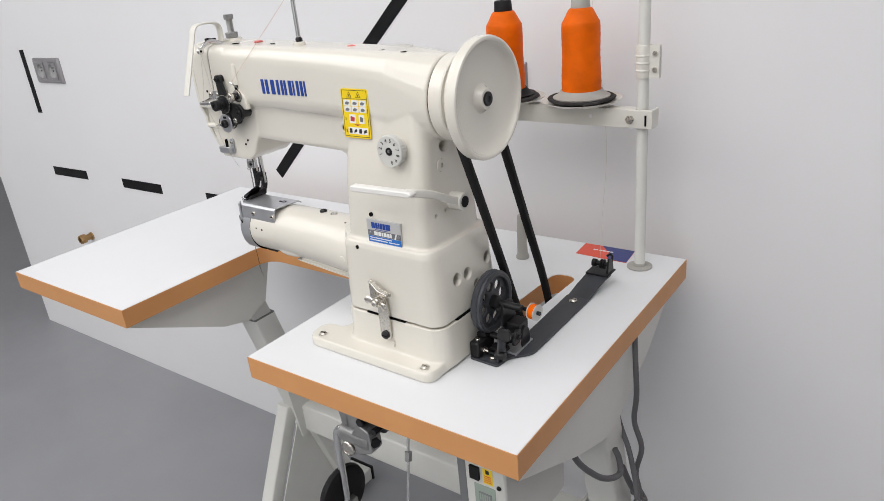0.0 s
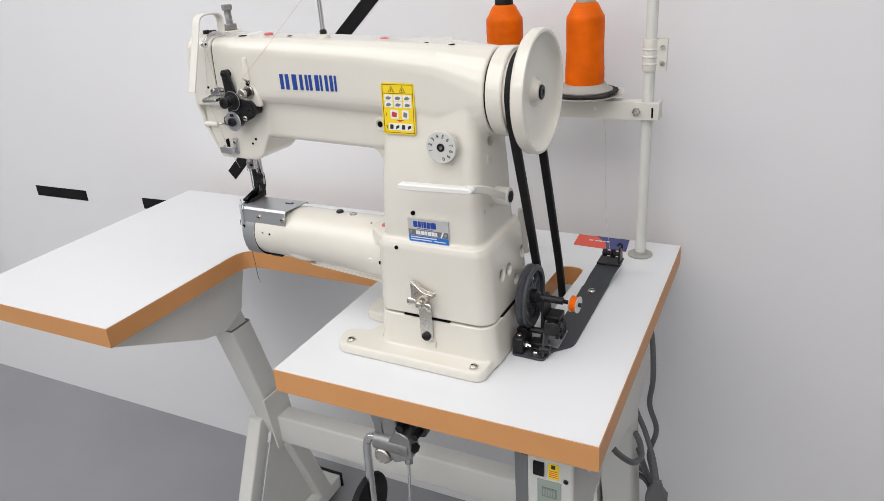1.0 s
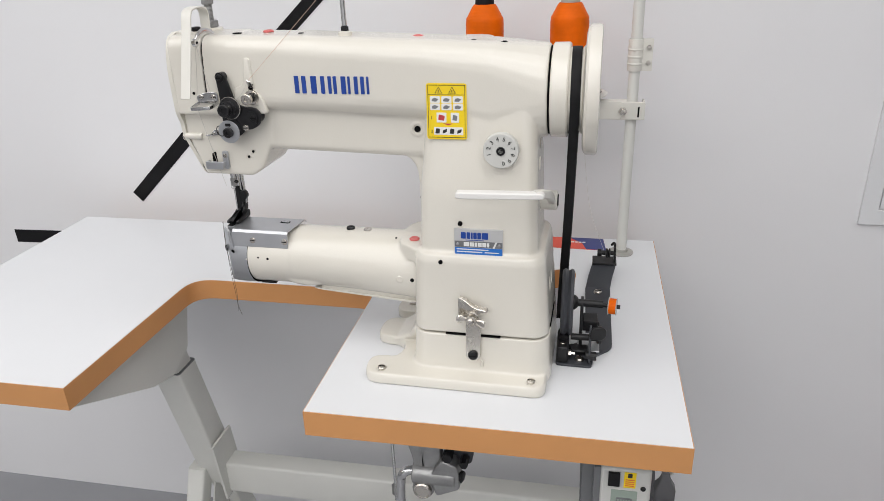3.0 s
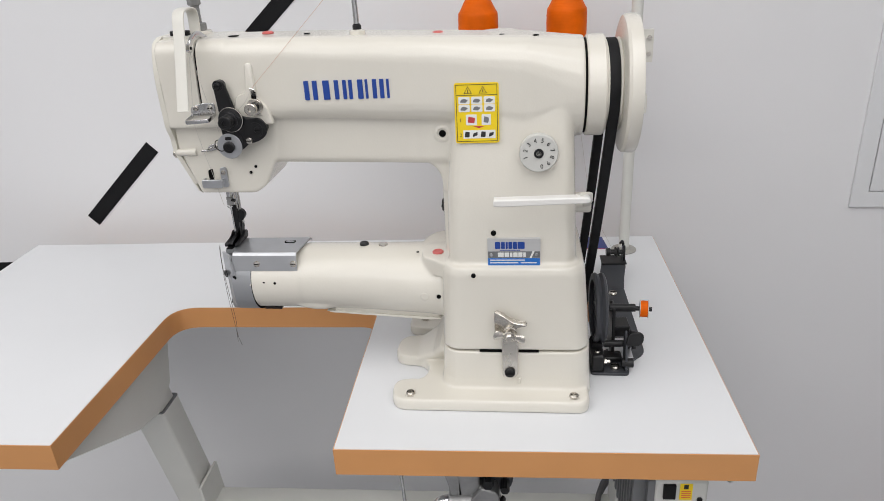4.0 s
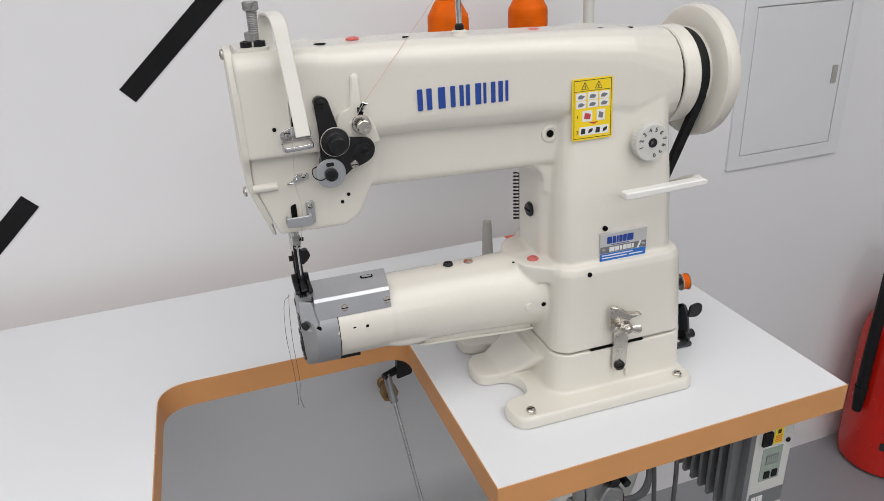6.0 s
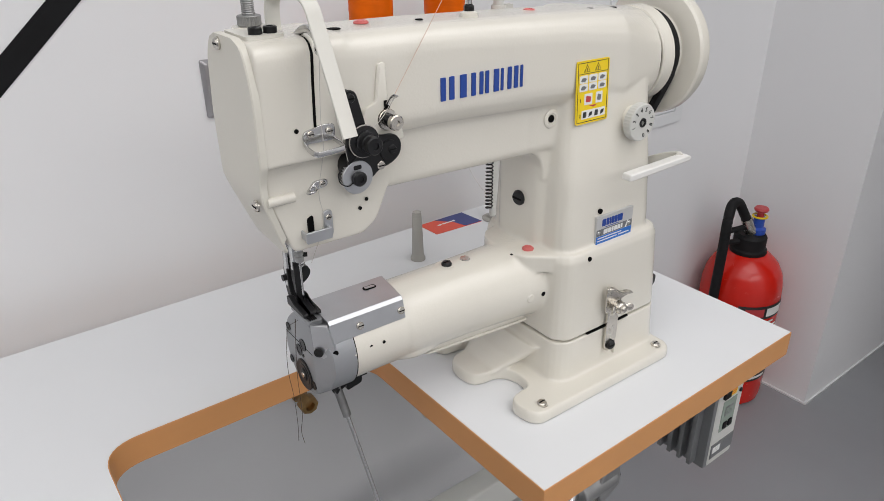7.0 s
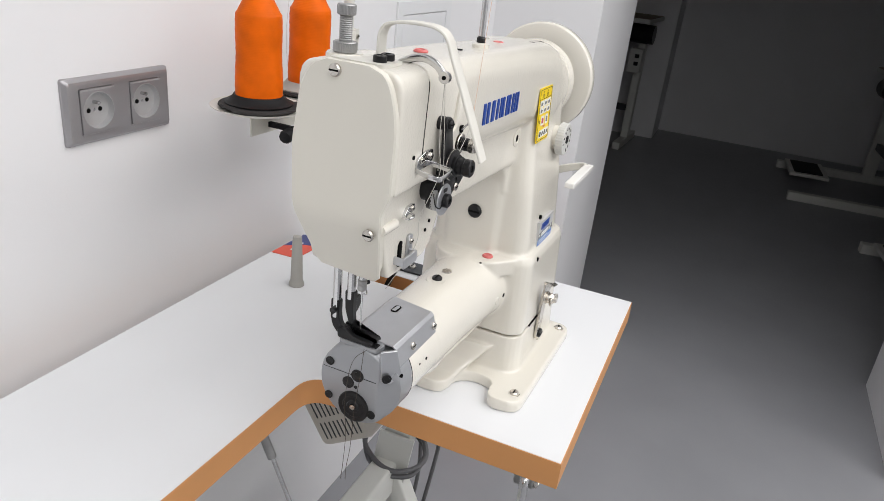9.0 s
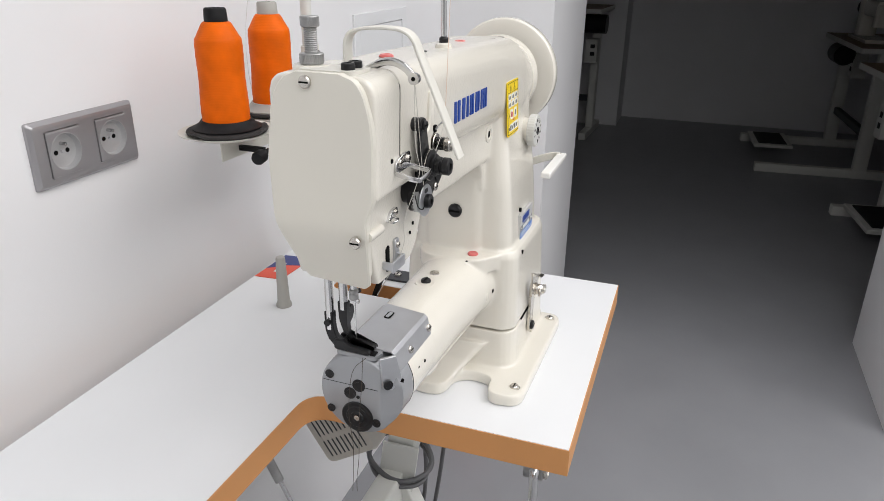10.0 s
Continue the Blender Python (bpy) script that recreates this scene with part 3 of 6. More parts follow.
# base casting
b = B()
PLATE = round_poly([(-0.023, -0.0150), (0.229, -0.0150), (0.229, 0.214), (-0.028, 0.214), (-0.028, 0.170), (0.012, 0.166), (0.014, 0.148), (-0.036, 0.146), (-0.036, 0.090), (0.006, 0.086), (0.018, 0.064), (0.012, 0.034), (-0.028, 0.032)], [0.022, 0.02, 0.02, 0.022, 0.022, 0.012, 0.01, 0.026, 0.026, 0.014, 0.012, 0.012, 0.022], 6)
PLATE2 = [((p[0] - 0.1) * 0.985 + 0.1, (p[1] - 0.1) * 0.985 + 0.1) for p in PLATE]
loft(b, [[(p[0], p[1], T + 0.0005) for p in PLATE], [(p[0], p[1], T + 0.012) for p in PLATE], [(p[0], p[1], T + 0.0165) for p in PLATE2]])
loft(b, [[(p[0], p[1], z) for p in rrect(x0, x1, y0, y1, 0.024, 5)] for z, x0, x1, y0, y1 in ((T + 0.004, 0.036, 0.2330, 0.0125, 0.1885), (T + 0.03, 0.040, 0.2310, 0.0160, 0.1835), (0.9695, 0.0425, 0.2295, 0.0175, 0.1815))])
loft(b, [[(p[0], p[1], z) for p in rrect(x0, 0.10, y0, y1, 0.012, 5)] for z, x0, y0, y1 in ((T + 0.008, -0.022, 0.088, 0.148), (T + 0.018, 0.000, 0.080, 0.154), (T + 0.030, 0.020, 0.068, 0.160), (0.952, 0.034, 0.050, 0.168))])
base = part("base", b, CREAM, mach, "cream enamelled base plate with rounded lugs")
casting(base, 0.0017, 5)
b = B()
prism(b, [(0.090, 0.9703), (0.165, 0.9703), (0.165, 0.9721), (0.090, 0.9721)], "y", 0.0169, 0.03)
part("joint_gap", b, SHADEBLACK, base)
b = B(); box(b, 0.2, 0.2298, 0.06, 0.13, 0.9698, 0.9728)
part("joint_gap", b, SHADEBLACK, base)


def slot_screw(x, y, z, way, r, parent, name="screw", material=NICKEL, dark=True):
    b = B(); turned(b, [(r, 0), (r, r * 0.35), (r * 0.8, r * 0.6), (0, r * 0.65)], (x, y, z), way, 20)
    s = part(name, b, material, parent)
    q = Vector(way).to_track_quat("Z", "Y").to_matrix()
    # the screw slot is a black bar, its shade given as colour
    b = B()
    loft(b, [[Vector((x, y, z)) + q @ V(px, py, h) for px, py in ((-r * .78, -r * .13), (r * .78, -r * .13), (r * .78, r * .13), (-r * .78, r * .13))] for h in (r * 0.3, r * 0.67)])
    part("slot", b, SHADEBLACK if dark else material, s)
    return s


for sx, sy in ((0.0, 0.0), (0.209, 0.0), (-0.004, 0.193), (0.214, 0.193)):
    b = B(); turned(b, [(0.0080, 0), (0.0080, 0.0010), (0, 0.0010)], (sx, sy, T + 0.0155), seg=20)
    part("washer", b, NICKEL, base)
    slot_screw(sx, sy, T + 0.0165, (0, 0, 1), 0.0058, base, "base_screw")

# face plate with its lower bend
b = B()
FP = round_poly([(0.149, 1.342), (0.1565, 1.290), (0.1555, 1.230), (0.137, 1.1715), (0.0735, 1.1683), (0.0645, 1.230), (0.0650, 1.242), (0.0575, 1.260), (0.0560, 1.325), (0.068, 1.3635), (0.134, 1.3635)], [0.02, 0.0, 0.01, 0.008, 0.006, 0.01, 0.003, 0.004, 0.02, 0.018, 0.018], 5)


def plate_span(z):
    """Front and rear edge of the cover plate at a height."""
    cut = []
    for p, q in zip(FP, FP[1:] + FP[:1]):
        if (p[1] - z) * (q[1] - z) <= 0 and abs(p[1] - q[1]) > 1e-9:
            cut.append(p[0] + (q[0] - p[0]) * (z - p[1]) / (q[1] - p[1]))
    return min(cut), max(cut)


def plate_bend(z):
    d = 1.238 - z
    return 0.0 if d < 0 else (d * d * 9.5 if d < 0.018 else 0.00308 + (d - 0.018) * 0.342)


rows = []
for k in range(45):
    z = 1.1687 + (1.3632 - 1.1687) * k / 44
    xi = -0.2820 if z > 1.182 else -0.2858
    y0, y1 = plate_span(z)
    xb = plate_bend(z)
    rows.append([(xi + xb, y0, z), (-0.2875 + xb, y0, z), (-0.2888 + xb, y0 + 0.0014, z), (-0.2888 + xb, y1 - 0.0014, z), (-0.2875 + xb, y1, z), (xi + xb, y1, z)])
loft(b, rows)
fp = part("face_plate", b, CREAM_FLAT, mach, "smooth cream cover plate on the machine head")
slot_screw(-0.2888, 0.1145, 1.3555, (-1, 0, 0.0), 0.0055, fp)
slot_screw(-0.2888, 0.0750, 1.2225, (-1, 0, 0.0), 0.0055, fp)
b = B(); rod(b, (-0.283, 0.0665, 1.226), (-0.258, 0.0665, 1.226), 0.0045)
part("screw_boss", b, CREAM, mach)

# take-up slit and lever
slit = [(-0.2350, 0.0560, 1.278), (-0.2345, 0.0560, 1.295), (-0.2335, 0.0560, 1.320), (-0.2322, 0.0562, 1.341), (-0.2316, 0.0575, 1.3490), (-0.2312, 0.0620, 1.3555), (-0.2308, 0.0685, 1.3595), (-0.2305, 0.076, 1.3607), (-0.2300, 0.098, 1.3608)]
# black strip along the groove floor, painting the shade deep inside the slit
deep = [(p[0], p[1] + (0.0018 if p[2] < 1.345 else 0.0013 if p[2] < 1.357 else 0.0), p[2] - (0.0 if p[2] < 1.345 else 0.0013 if p[2] < 1.357 else 0.0018)) for p in slit]
b = B(); sweep(b, smooth_path(deep, 5), rrect(-0.0010, 0.0010, -0.0016, 0.0016, 0.0004, 2), (1, 0, 0))
part("take_up_slot", b, SHADEBLACK, mach)
b = B()
sweep(b, smooth_path([(-0.2300, 0.096, 1.354), (-0.2302, 0.080, 1.3635), (-0.2305, 0.066, 1.3670), (-0.2312, 0.053, 1.3630), (-0.2320, 0.0450, 1.3555)], 6), rrect(-0.0034, 0.0034, -0.0018, 0.0018, 0.0014, 3), (1, 0, 0.05))
tk = part("take_up_lever", b, CHROME, mach, "polished steel thread take-up lever")
b = B(); rod(b, (-0.2345, 0.0440, 1.3543), (-0.2297, 0.0440, 1.3543), 0.0050)
part("eyelet", b, CHROME, tk)
# the eye is a black plug coloured like the shade in a hole
b = B(); rod(b, (-0.2350, 0.0440, 1.3543), (-0.2292, 0.0440, 1.3543), 0.0018)
part("eye", b, SHADEBLACK, tk)

# take-up guard of bent white strip
b = B()
sweep(b, smooth_path([(-0.2455, 0.098, 1.3630), (-0.2455, 0.0985, 1.372), (-0.2450, 0.098, 1.384), (-0.2440, 0.093, 1.3915), (-0.2420, 0.080, 1.3945), (-0.2400, 0.062, 1.3950), (-0.2385, 0.049, 1.3930), (-0.2370, 0.041, 1.386), (-0.2360, 0.0345, 1.370), (-0.2340, 0.018, 1.331), (-0.2325, 0.0015, 1.2910)], 6), rrect(-0.0013, 0.0013, -0.0068, 0.0068, 0.001, 3), (1, 0, 0))
gd = part("take_up_guard", b, WHITEMETAL, mach, "white bent strip guard over the take-up lever", bevel=0)
b = B(); prism(b, round_poly([(-0.279, 0.076), (-0.2455, 0.076), (-0.2455, 0.128), (-0.279, 0.128)], 0.005, 4), "z", 1.3610, 1.3638)
part("mount_plate", b, WHITEMETAL, gd)
for sx, sy in ((-0.2665, 0.0875), (-0.2535, 0.0875)):
    b = B(); turned(b, [(0.0058, 0), (0.0058, 0.005), (0.005, 0.0058), (0.003, 0.0058), (0.003, 0.003), (0, 0.003)], (sx, sy, 1.3635), seg=16)
    part("socket_screw", b, BLACK, gd)
# pressure thumb screw
PX, PY = -0.2545, 0.128
b = B(); turned(b, [(0.0165, 1.356), (0.0160, 1.3630), (0.0150, 1.3645), (0, 1.3645)], (PX, PY, 0), seg=36)
part("screw_boss", b, CREAM, mach)


def knurled(r, z0, z1):
    """A short knurled cylinder on the pressure screw."""
    b = B(); turned(b, [(r * 0.9, z0), (r, z0 + 0.0008), (r, z1 - 0.0008), (r * 0.9, z1), (0, z1)], (PX, PY, 0), seg=84)
    for v in b.verts:
        if math.hypot(v.co.x - PX, v.co.y - PY) > r * 0.95 and int(round(math.atan2(v.co.y - PY, v.co.x - PX) / (2 * math.pi / 84))) % 2:
            v.co.x, v.co.y = PX + (v.co.x - PX) * 0.955, PY + (v.co.y - PY) * 0.955
    return b


ps = part("pressure_screw_collar", knurled(0.0103, 1.3645, 1.3735), ZINC, mach)
b = B()
prof = [(0.0056, 1.373)]
for i in range(12):
    prof += [(0.0058, 1.375 + i * 0.0017), (0.0051, 1.37585 + i * 0.0017)]
turned(b, prof + [(0.0056, 1.3955)], (PX, PY, 0), seg=20)
part("thread", b, ZINC, ps)
part("knob", knurled(0.0080, 1.3945, 1.4030), ZINC, ps, "knurled thumb knob")

# thread pin on the arm
b = B(); turned(b, [(0.0095, 1.356), (0.009, 1.361), (0.006, 1.3625), (0, 1.3625)], (-0.045, 0.089, 0), seg=24)
tp = part("thread_pin_boss", b, CREAM, mach)
b = B(); turned(b, [(0.0052, 1.362), (0.0052, 1.367), (0.0036, 1.3685), (0.0036, 1.369)], (-0.045, 0.089, 0), seg=8)
part("nut", b, BLACK, tp)
b = B(); rod(b, (-0.045, 0.089, 1.367), (-0.047, 0.090, 1.53), 0.0032)
part("thread_pin", b, CHROME, tp)
# oil plugs and screws on top
for px, py, pz in ((-0.158, 0.1045, 1.3600), (0.0475, 0.103, 1.3525), (0.0365, 0.0755, 1.0835)):
    b = B(); turned(b, [(0.0072, 0), (0.0072, 0.0012), (0.0056, 0.0026), (0.0042, 0.0026), (0.0035, 0.0018), (0, 0.0018)], (px, py, pz), seg=24)
    part("oil_plug", b, OILRED, mach, "translucent red oil plug")
# screw holes here are thin black discs, with the shade as colour
for px, py, pz, r in ((-0.195, 0.088, 1.3603, 0.0062), (-0.105, 0.088, 1.3598, 0.0038), (0.088, 0.085, 1.3515, 0.004), (0.122, 0.085, 1.3505, 0.004), (0.160, 0.085, 1.3485, 0.0045), (0.010, 0.075, 1.0838, 0.0017)):
    b = B(); turned(b, [(r, 0), (r, 0.0007), (0, 0.0007)], (px, py, pz), seg=18)
    part("screw_hole", b, SHADEBLACK, mach)
b = B(); turned(b, [(0.026, 0), (0.024, 0.006), (0.006, 0.0065), (0, 0.0065)], (0.118, 0.120, 1.3445), seg=24)
part("top_boss", b, CREAM, mach)

# screw holes on the front, as black discs that paint their inner shade
for px, py, pz, r in ((0.1105, 0.0322, 1.1275, 0.0031), (0.0855, 0.0202, 1.0765, 0.0029), (0.038, 0.0465, 1.034, 0.0030), (-0.2537, 0.0560, 1.2873, 0.0020), (-0.185, 0.0665, 1.2060, 0.0018), (-0.1925, 0.0665, 1.1985, 0.0018), (-0.196, 0.0560, 1.0485, 0.0018), (-0.181, 0.0555, 1.0482, 0.0018)):
    b = B(); turned(b, [(r, -0.002), (r, 0.0006), (0, 0.0006)], (px, py, pz), (0, -1, 0), 16)
    part("screw_hole", b, SHADEBLACK, mach)
b = B(); turned(b, [(0.0112, -0.012), (0.0105, 0.0004), (0.0090, 0.0012), (0.0064, 0.0012), (0.0056, -0.0006), (0, -0.0006)], (0.0515, 0.0640, 1.2430), (0, -1, 0.0), 28)
bo = part("boss", b, CREAM, mach)
# black disc for the shade down the bore
b = B(); turned(b, [(0.0042, -0.001), (0.0042, 0.0006), (0, 0.0006)], (0.0515, 0.0640, 1.2430), (0, -1, 0), 18)
part("bore", b, SHADEBLACK, bo)
b = B(); turned(b, [(0.0062, -0.002), (0.0062, 0.0012), (0.0045, 0.0026), (0, 0.003)], (0.0195, 0.0500, 1.0330), (0, -1, -0.05), 20)
part("plug", b, CREAM, mach)
# screw on the inner face of the column
slot_screw(0.0478, 0.105, 1.138, (-1, 0, 0), 0.0095, mach, "column_screw", BLACK)

# stitch length dial
b = B(); turned(b, [(0.0175, -0.015), (0.0165, 0.0)], (0.164, 0.0395, 1.2265), (0, -1, 0), 32)
dl = part("dial_boss", b, CREAM, mach)
b = B()
seg = 72
prof = [(0.0212, 0.0005), (0.0222, 0.0015), (0.0222, 0.0100), (0.0210, 0.0112), (0.0, 0.0112)]
turned(b, prof, (0.164, 0.0395, 1.2265), (0, -1, 0), seg)
for v in b.verts:
    rad = math.hypot(v.co.x - 0.164, v.co.z - 1.2265)
    if rad > 0.0218:
        k = int(round(math.atan2(v.co.z - 1.2265, v.co.x - 0.164) / (2 * math.pi / seg)))
        s = 1.0 if k % 2 else 0.975
        v.co.x, v.co.z = 0.164 + (v.co.x - 0.164) * s, 1.2265 + (v.co.z - 1.2265) * s
dial = part("dial", b, BOXGREY, mach, "ribbed pale dial with numbers round it")
b = B(); turned(b, [(0.0056, 0.0112), (0.0054, 0.0122), (0.003, 0.0122), (0.003, 0.009), (0, 0.009)], (0.164, 0.0395, 1.2265), (0, -1, 0), 20)
part("centre_screw", b, BLACK, dial)
for k, ch in enumerate("1234567890"):
    a = radians(197 - 30.5 * k)
    lettering(ch, 0.0072, (0.164 + 0.0152 * math.cos(a), 0.0281, 1.2265 + 0.0152 * math.sin(a)), FACE_FRONT @ Matrix.Rotation(a - math.pi / 2, 4, "Z"), INK, dial, "number")

# feed reverse lever
b = B()
prism(b, round_poly([(0.112, 1.1752), (0.119, 1.1742), (0.219, 1.1775), (0.2215, 1.1815), (0.217, 1.1850), (0.113, 1.1828)], 0.0022, 4), "y", -0.0045, 0.0085)
lv = part("reverse_lever", b, LEVERWHITE, mach, "white reverse feed lever", bevel=0.0015)
b = B(); sweep(b, smooth_path([(0.208, 0.004, 1.181), (0.218, 0.014, 1.179), (0.223, 0.040, 1.169), (0.224, 0.075, 1.151), (0.224, 0.096, 1.142)], 5), rrect(-0.004, 0.004, -0.0055, 0.0055, 0.002, 3))
part("arm", b, WHITEMETAL, lv)
b = B(); turned(b, [(0.0130, -0.008), (0.0130, 0.018), (0.0118, 0.0195), (0, 0.0195)], (0.211, 0.100, 1.141), (1, 0, 0), 28)
part("hub", b, WHITEMETAL, lv)
b = B(); turned(b, [(0.0082, 0.018), (0.0082, 0.0208), (0, 0.0208)], (0.211, 0.100, 1.141), (1, 0, 0), 20)
part("hub_screw", b, BLACK, lv)

# latch between column and base
b = B(); prism(b, round_poly([(0.1185, 0.935), (0.1385, 0.935), (0.1395, 0.988), (0.1335, 1.012), (0.1205, 1.012), (0.1190, 0.988)], [0.009, 0.009, 0.01, 0.008, 0.008, 0.01], 5), "y", 0.0115, 0.0155)
lt = part("latch_plate", b, NICKEL, mach, "nickel locking plate with wing nut", bevel=0.0005)
slot_screw(0.1285, 0.0115, 0.9440, (0, -1, 0), 0.0068, lt, "pivot_screw", BLACK)
b = B(); turned(b, [(0.0092, 0), (0.0092, 0.0015), (0.0080, 0.0020), (0.0080, 0.0085), (0.0066, 0.0110), (0.0052, 0.0112), (0.0050, 0.0135), (0.0036, 0.0150), (0, 0.0150)], (0.1285, 0.0085, 1.0035), (0, -1, 0), 24)
wn = part("wing_nut", b, NICKEL, lt)
for a in (-14, 172):
    d = V(math.cos(radians(a)), 0, math.sin(radians(a)))
    c = V(0.1285, 0.0035, 1.0035)
    b = B()
    rows = []
    for t, w, h in ((0.004, 0.0030, 0.0022), (0.009, 0.0040, 0.0022), (0.014, 0.0062, 0.0024), (0.0175, 0.0060, 0.0022), (0.0195, 0.0030, 0.0014)):
        up = d.cross(V(0, 1, 0))
        rows.append([c + d * t + V(0, -0.30 * t, 0) + up * w * math.cos(6.283185 * i / 14) + V(0, h * math.sin(6.283185 * i / 14), 0) for i in range(14)])
    loft(b, rows)
    part("wing", b, NICKEL, wn)
b = B()
prism(b, round_poly([(0.1100, 1.0330), (0.1165, 1.0335), (0.1330, 1.0215), (0.1500, 1.0190), (0.1500, 1.0125), (0.1360, 1.0100), (0.1340, 0.9960), (0.1200, 0.9945), (0.1100, 0.9985)], [0.003, 0.003, 0.01, 0.003, 0.003, 0.006, 0.006, 0.006, 0.004], 4), "y", 0.0085, 0.0112)
sweep(b, smooth_path([(0.1120, 0.0100, 1.0325), (0.1200, 0.0070, 1.0300), (0.1330, 0.0050, 1.0215), (0.1490, 0.0040, 1.0185)], 5), rrect(-0.0012, 0.0012, -0.0034, 0.0034, 0.001, 2), (0, 1, 0.2))
part("lever", b, NICKEL, lt, bevel=0.0006)
b = B(); box(b, 0.1385, 0.1420, 0.012, 0.0175, 0.925, 0.934)
part("stop", b, CREAM, mach, bevel=0.001)

# pulley cover, belt pulley, hand wheel
HC = (0.1095, 1.2855)
# black disc paints the shade in the gap before the bearing cover
b = B(); turned(b, [(0.0550, 0.2145), (0.0550, 0.2195), (0, 0.2195)], (0, HC[0], HC[1]), (1, 0, 0), 56)
part("shadow_gap", b, SHADEBLACK, mach)
b = B(); turned(b, [(0.0540, 0.2188), (0.0572, 0.2190), (0.0588, 0.2205), (0.0590, 0.2385), (0.0575, 0.2405), (0.040, 0.2405)], (0, HC[0], HC[1]), (1, 0, 0), 56)
part("bearing_cover", b, CREAM, mach)
b = B(); turned(b, [(0.052, 0.2400), (0.0530, 0.2425), (0.0530, 0.2440), (0.0455, 0.2500), (0.0530, 0.2560), (0.0545, 0.2575), (0.052, 0.2600), (0.02, 0.2600)], (0, HC[0], HC[1]), (1, 0, 0), 56)
part("belt_pulley", b, CREAM_FLAT, mach)
b = B()
turned(b, [(0.03, 0.259), (0.072, 0.2592), (0.0777, 0.261), (0.08, 0.264), (0.0803, 0.2745), (0.0791, 0.2775), (0.0762, 0.2782), (0.0739, 0.277), (0.071, 0.2715), (0.0606, 0.2655), (0.03, 0.2632), (0.0195, 0.2640), (0.0155, 0.2680), (0.0140, 0.2725), (0.0130, 0.2735), (0.0, 0.2735)], (0, HC[0], HC[1]), (1, 0, 0), 72)
hw = part("hand_wheel", b, CREAM, mach, "cream dished hand wheel")
b = B(); turned(b, [(0.0096, 0.2700), (0.0096, 0.2752), (0.0088, 0.2760), (0.0045, 0.2760), (0.0040, 0.2748), (0, 0.2748)], (0, HC[0], HC[1]), (1, 0, 0), 24)
part("hub_bolt", b, BLACK, hw)
# bores on the right-hand side, cut through the cast skin
def bore(ob, holes, groove):
    """Cuts round blind bores along x and one narrow groove into a casting."""
    b = B()
    for x, py, pz, r in holes:
        wide = r * (1.25 if r > 0.005 else 1.0)
        turned(b, [(wide, -0.060), (wide, -0.007), (r, -0.0065), (r, 0.012)], (x, py, pz), (1, 0, 0), 24)
    sweep(b, smooth_path(groove, 5), rrect(-0.0085, 0.0085, -0.0015, 0.0015, 0.0004, 2), (1, 0, 0))
    tmp = new("cutter", finish(b, "cutter", SHADEBLACK))
    m = ob.modifiers.new("bore", "BOOLEAN")
    m.operation, m.object, m.solver = "DIFFERENCE", tmp, "EXACT"
    bpy.context.view_layer.update()
    me = bpy.data.meshes.new_from_object(ob.evaluated_get(bpy.context.evaluated_depsgraph_get()))
    ob.modifiers.clear()
    ob.data = me
    me.materials.clear()
    me.materials.append(CREAM)
    bpy.data.objects.remove(tmp)


bore(body, [(0.2075, 0.089, 1.2230, 0.0095), (0.2095, 0.083, 1.1970, 0.0030), (0.2095, 0.078, 1.132, 0.0026), (0.2275, 0.069, 1.0295, 0.0098), (0.2275, 0.0945, 1.0280, 0.0098), (0.2275, 0.149, 1.034, 0.0096), (0.2275, 0.115, 1.003, 0.0085), (0.2095, 0.055, 1.13, 0.003)], slit)

b = B(); turned(b, [(0.0095, -0.004), (0.0090, 0.0008), (0.0080, 0.0012), (0.0034, 0.0012), (0.0034, -0.004)], (0.2075, 0.083, 1.1970), (1, 0, 0), 24)
part("side_boss", b, CREAM, mach)
# spring behind the column
b = B()
pts = [(0.060 + 0.0045 * math.cos(i * 0.785), 0.178 + 0.0045 * math.sin(i * 0.785), 1.095 + i * 0.00062) for i in range(110)]
sweep(b, pts, [(0.0009 * math.cos(6.283 * i / 6), 0.0009 * math.sin(6.283 * i / 6)) for i in range(6)])
part("spring", b, BLACK, mach)

# ---- bed fittings ----
def cap_ring(x, s, cut=-0.05):
    """Outline of the end cap at x; cut trims its front side to a flat facet."""
    out = []
    for i in range(64):
        a = 6.283185 * i / 64
        yy, zz = 0.0440 * math.cos(a), 0.0460 * math.sin(a)
        out.append((x, 0.0985 + max(yy * s, cut), 1.0390 + min(zz * s, 0.0455)))
    return out
b = B(); loft(b, [cap_ring(-0.214, 1.0), cap_ring(-0.2395, 1.0), cap_ring(-0.2415, 0.997, -0.0400), cap_ring(-0.2500, 0.985, -0.0272), cap_ring(-0.2522, 0.955, -0.0252), cap_ring(-0.2530, 0.925, -0.0240)])
cap = part("bed_end_cap", b, CASTGREY, mach, "satin grey metal end cap of the cylinder bed")
b = B(); loft(b, [cap_ring(-0.2138, 1.004), cap_ring(-0.2130, 1.004)])
part("seam", b, SHADEBLACK, cap)
b = B(); box(b, -0.2533, -0.2520, 0.0760, 0.1375, 1.0496, 1.0500)
part("parting_line", b, SHADEBLACK, cap)
b = B(); turned(b, [(0.0178, 0), (0.0178, 0.001), (0.0166, 0.0016), (0.0125, 0.0010), (0.0118, 0.0016), (0.0075, 0.0012), (0.0065, 0.0026), (0.004, 0.0028), (0.0035, 0.001), (0, 0.001)], (-0.2530, 0.1000, 1.0130), (-1, 0, 0), 36)
bs = part("hook_shaft", b, BLACK, cap)
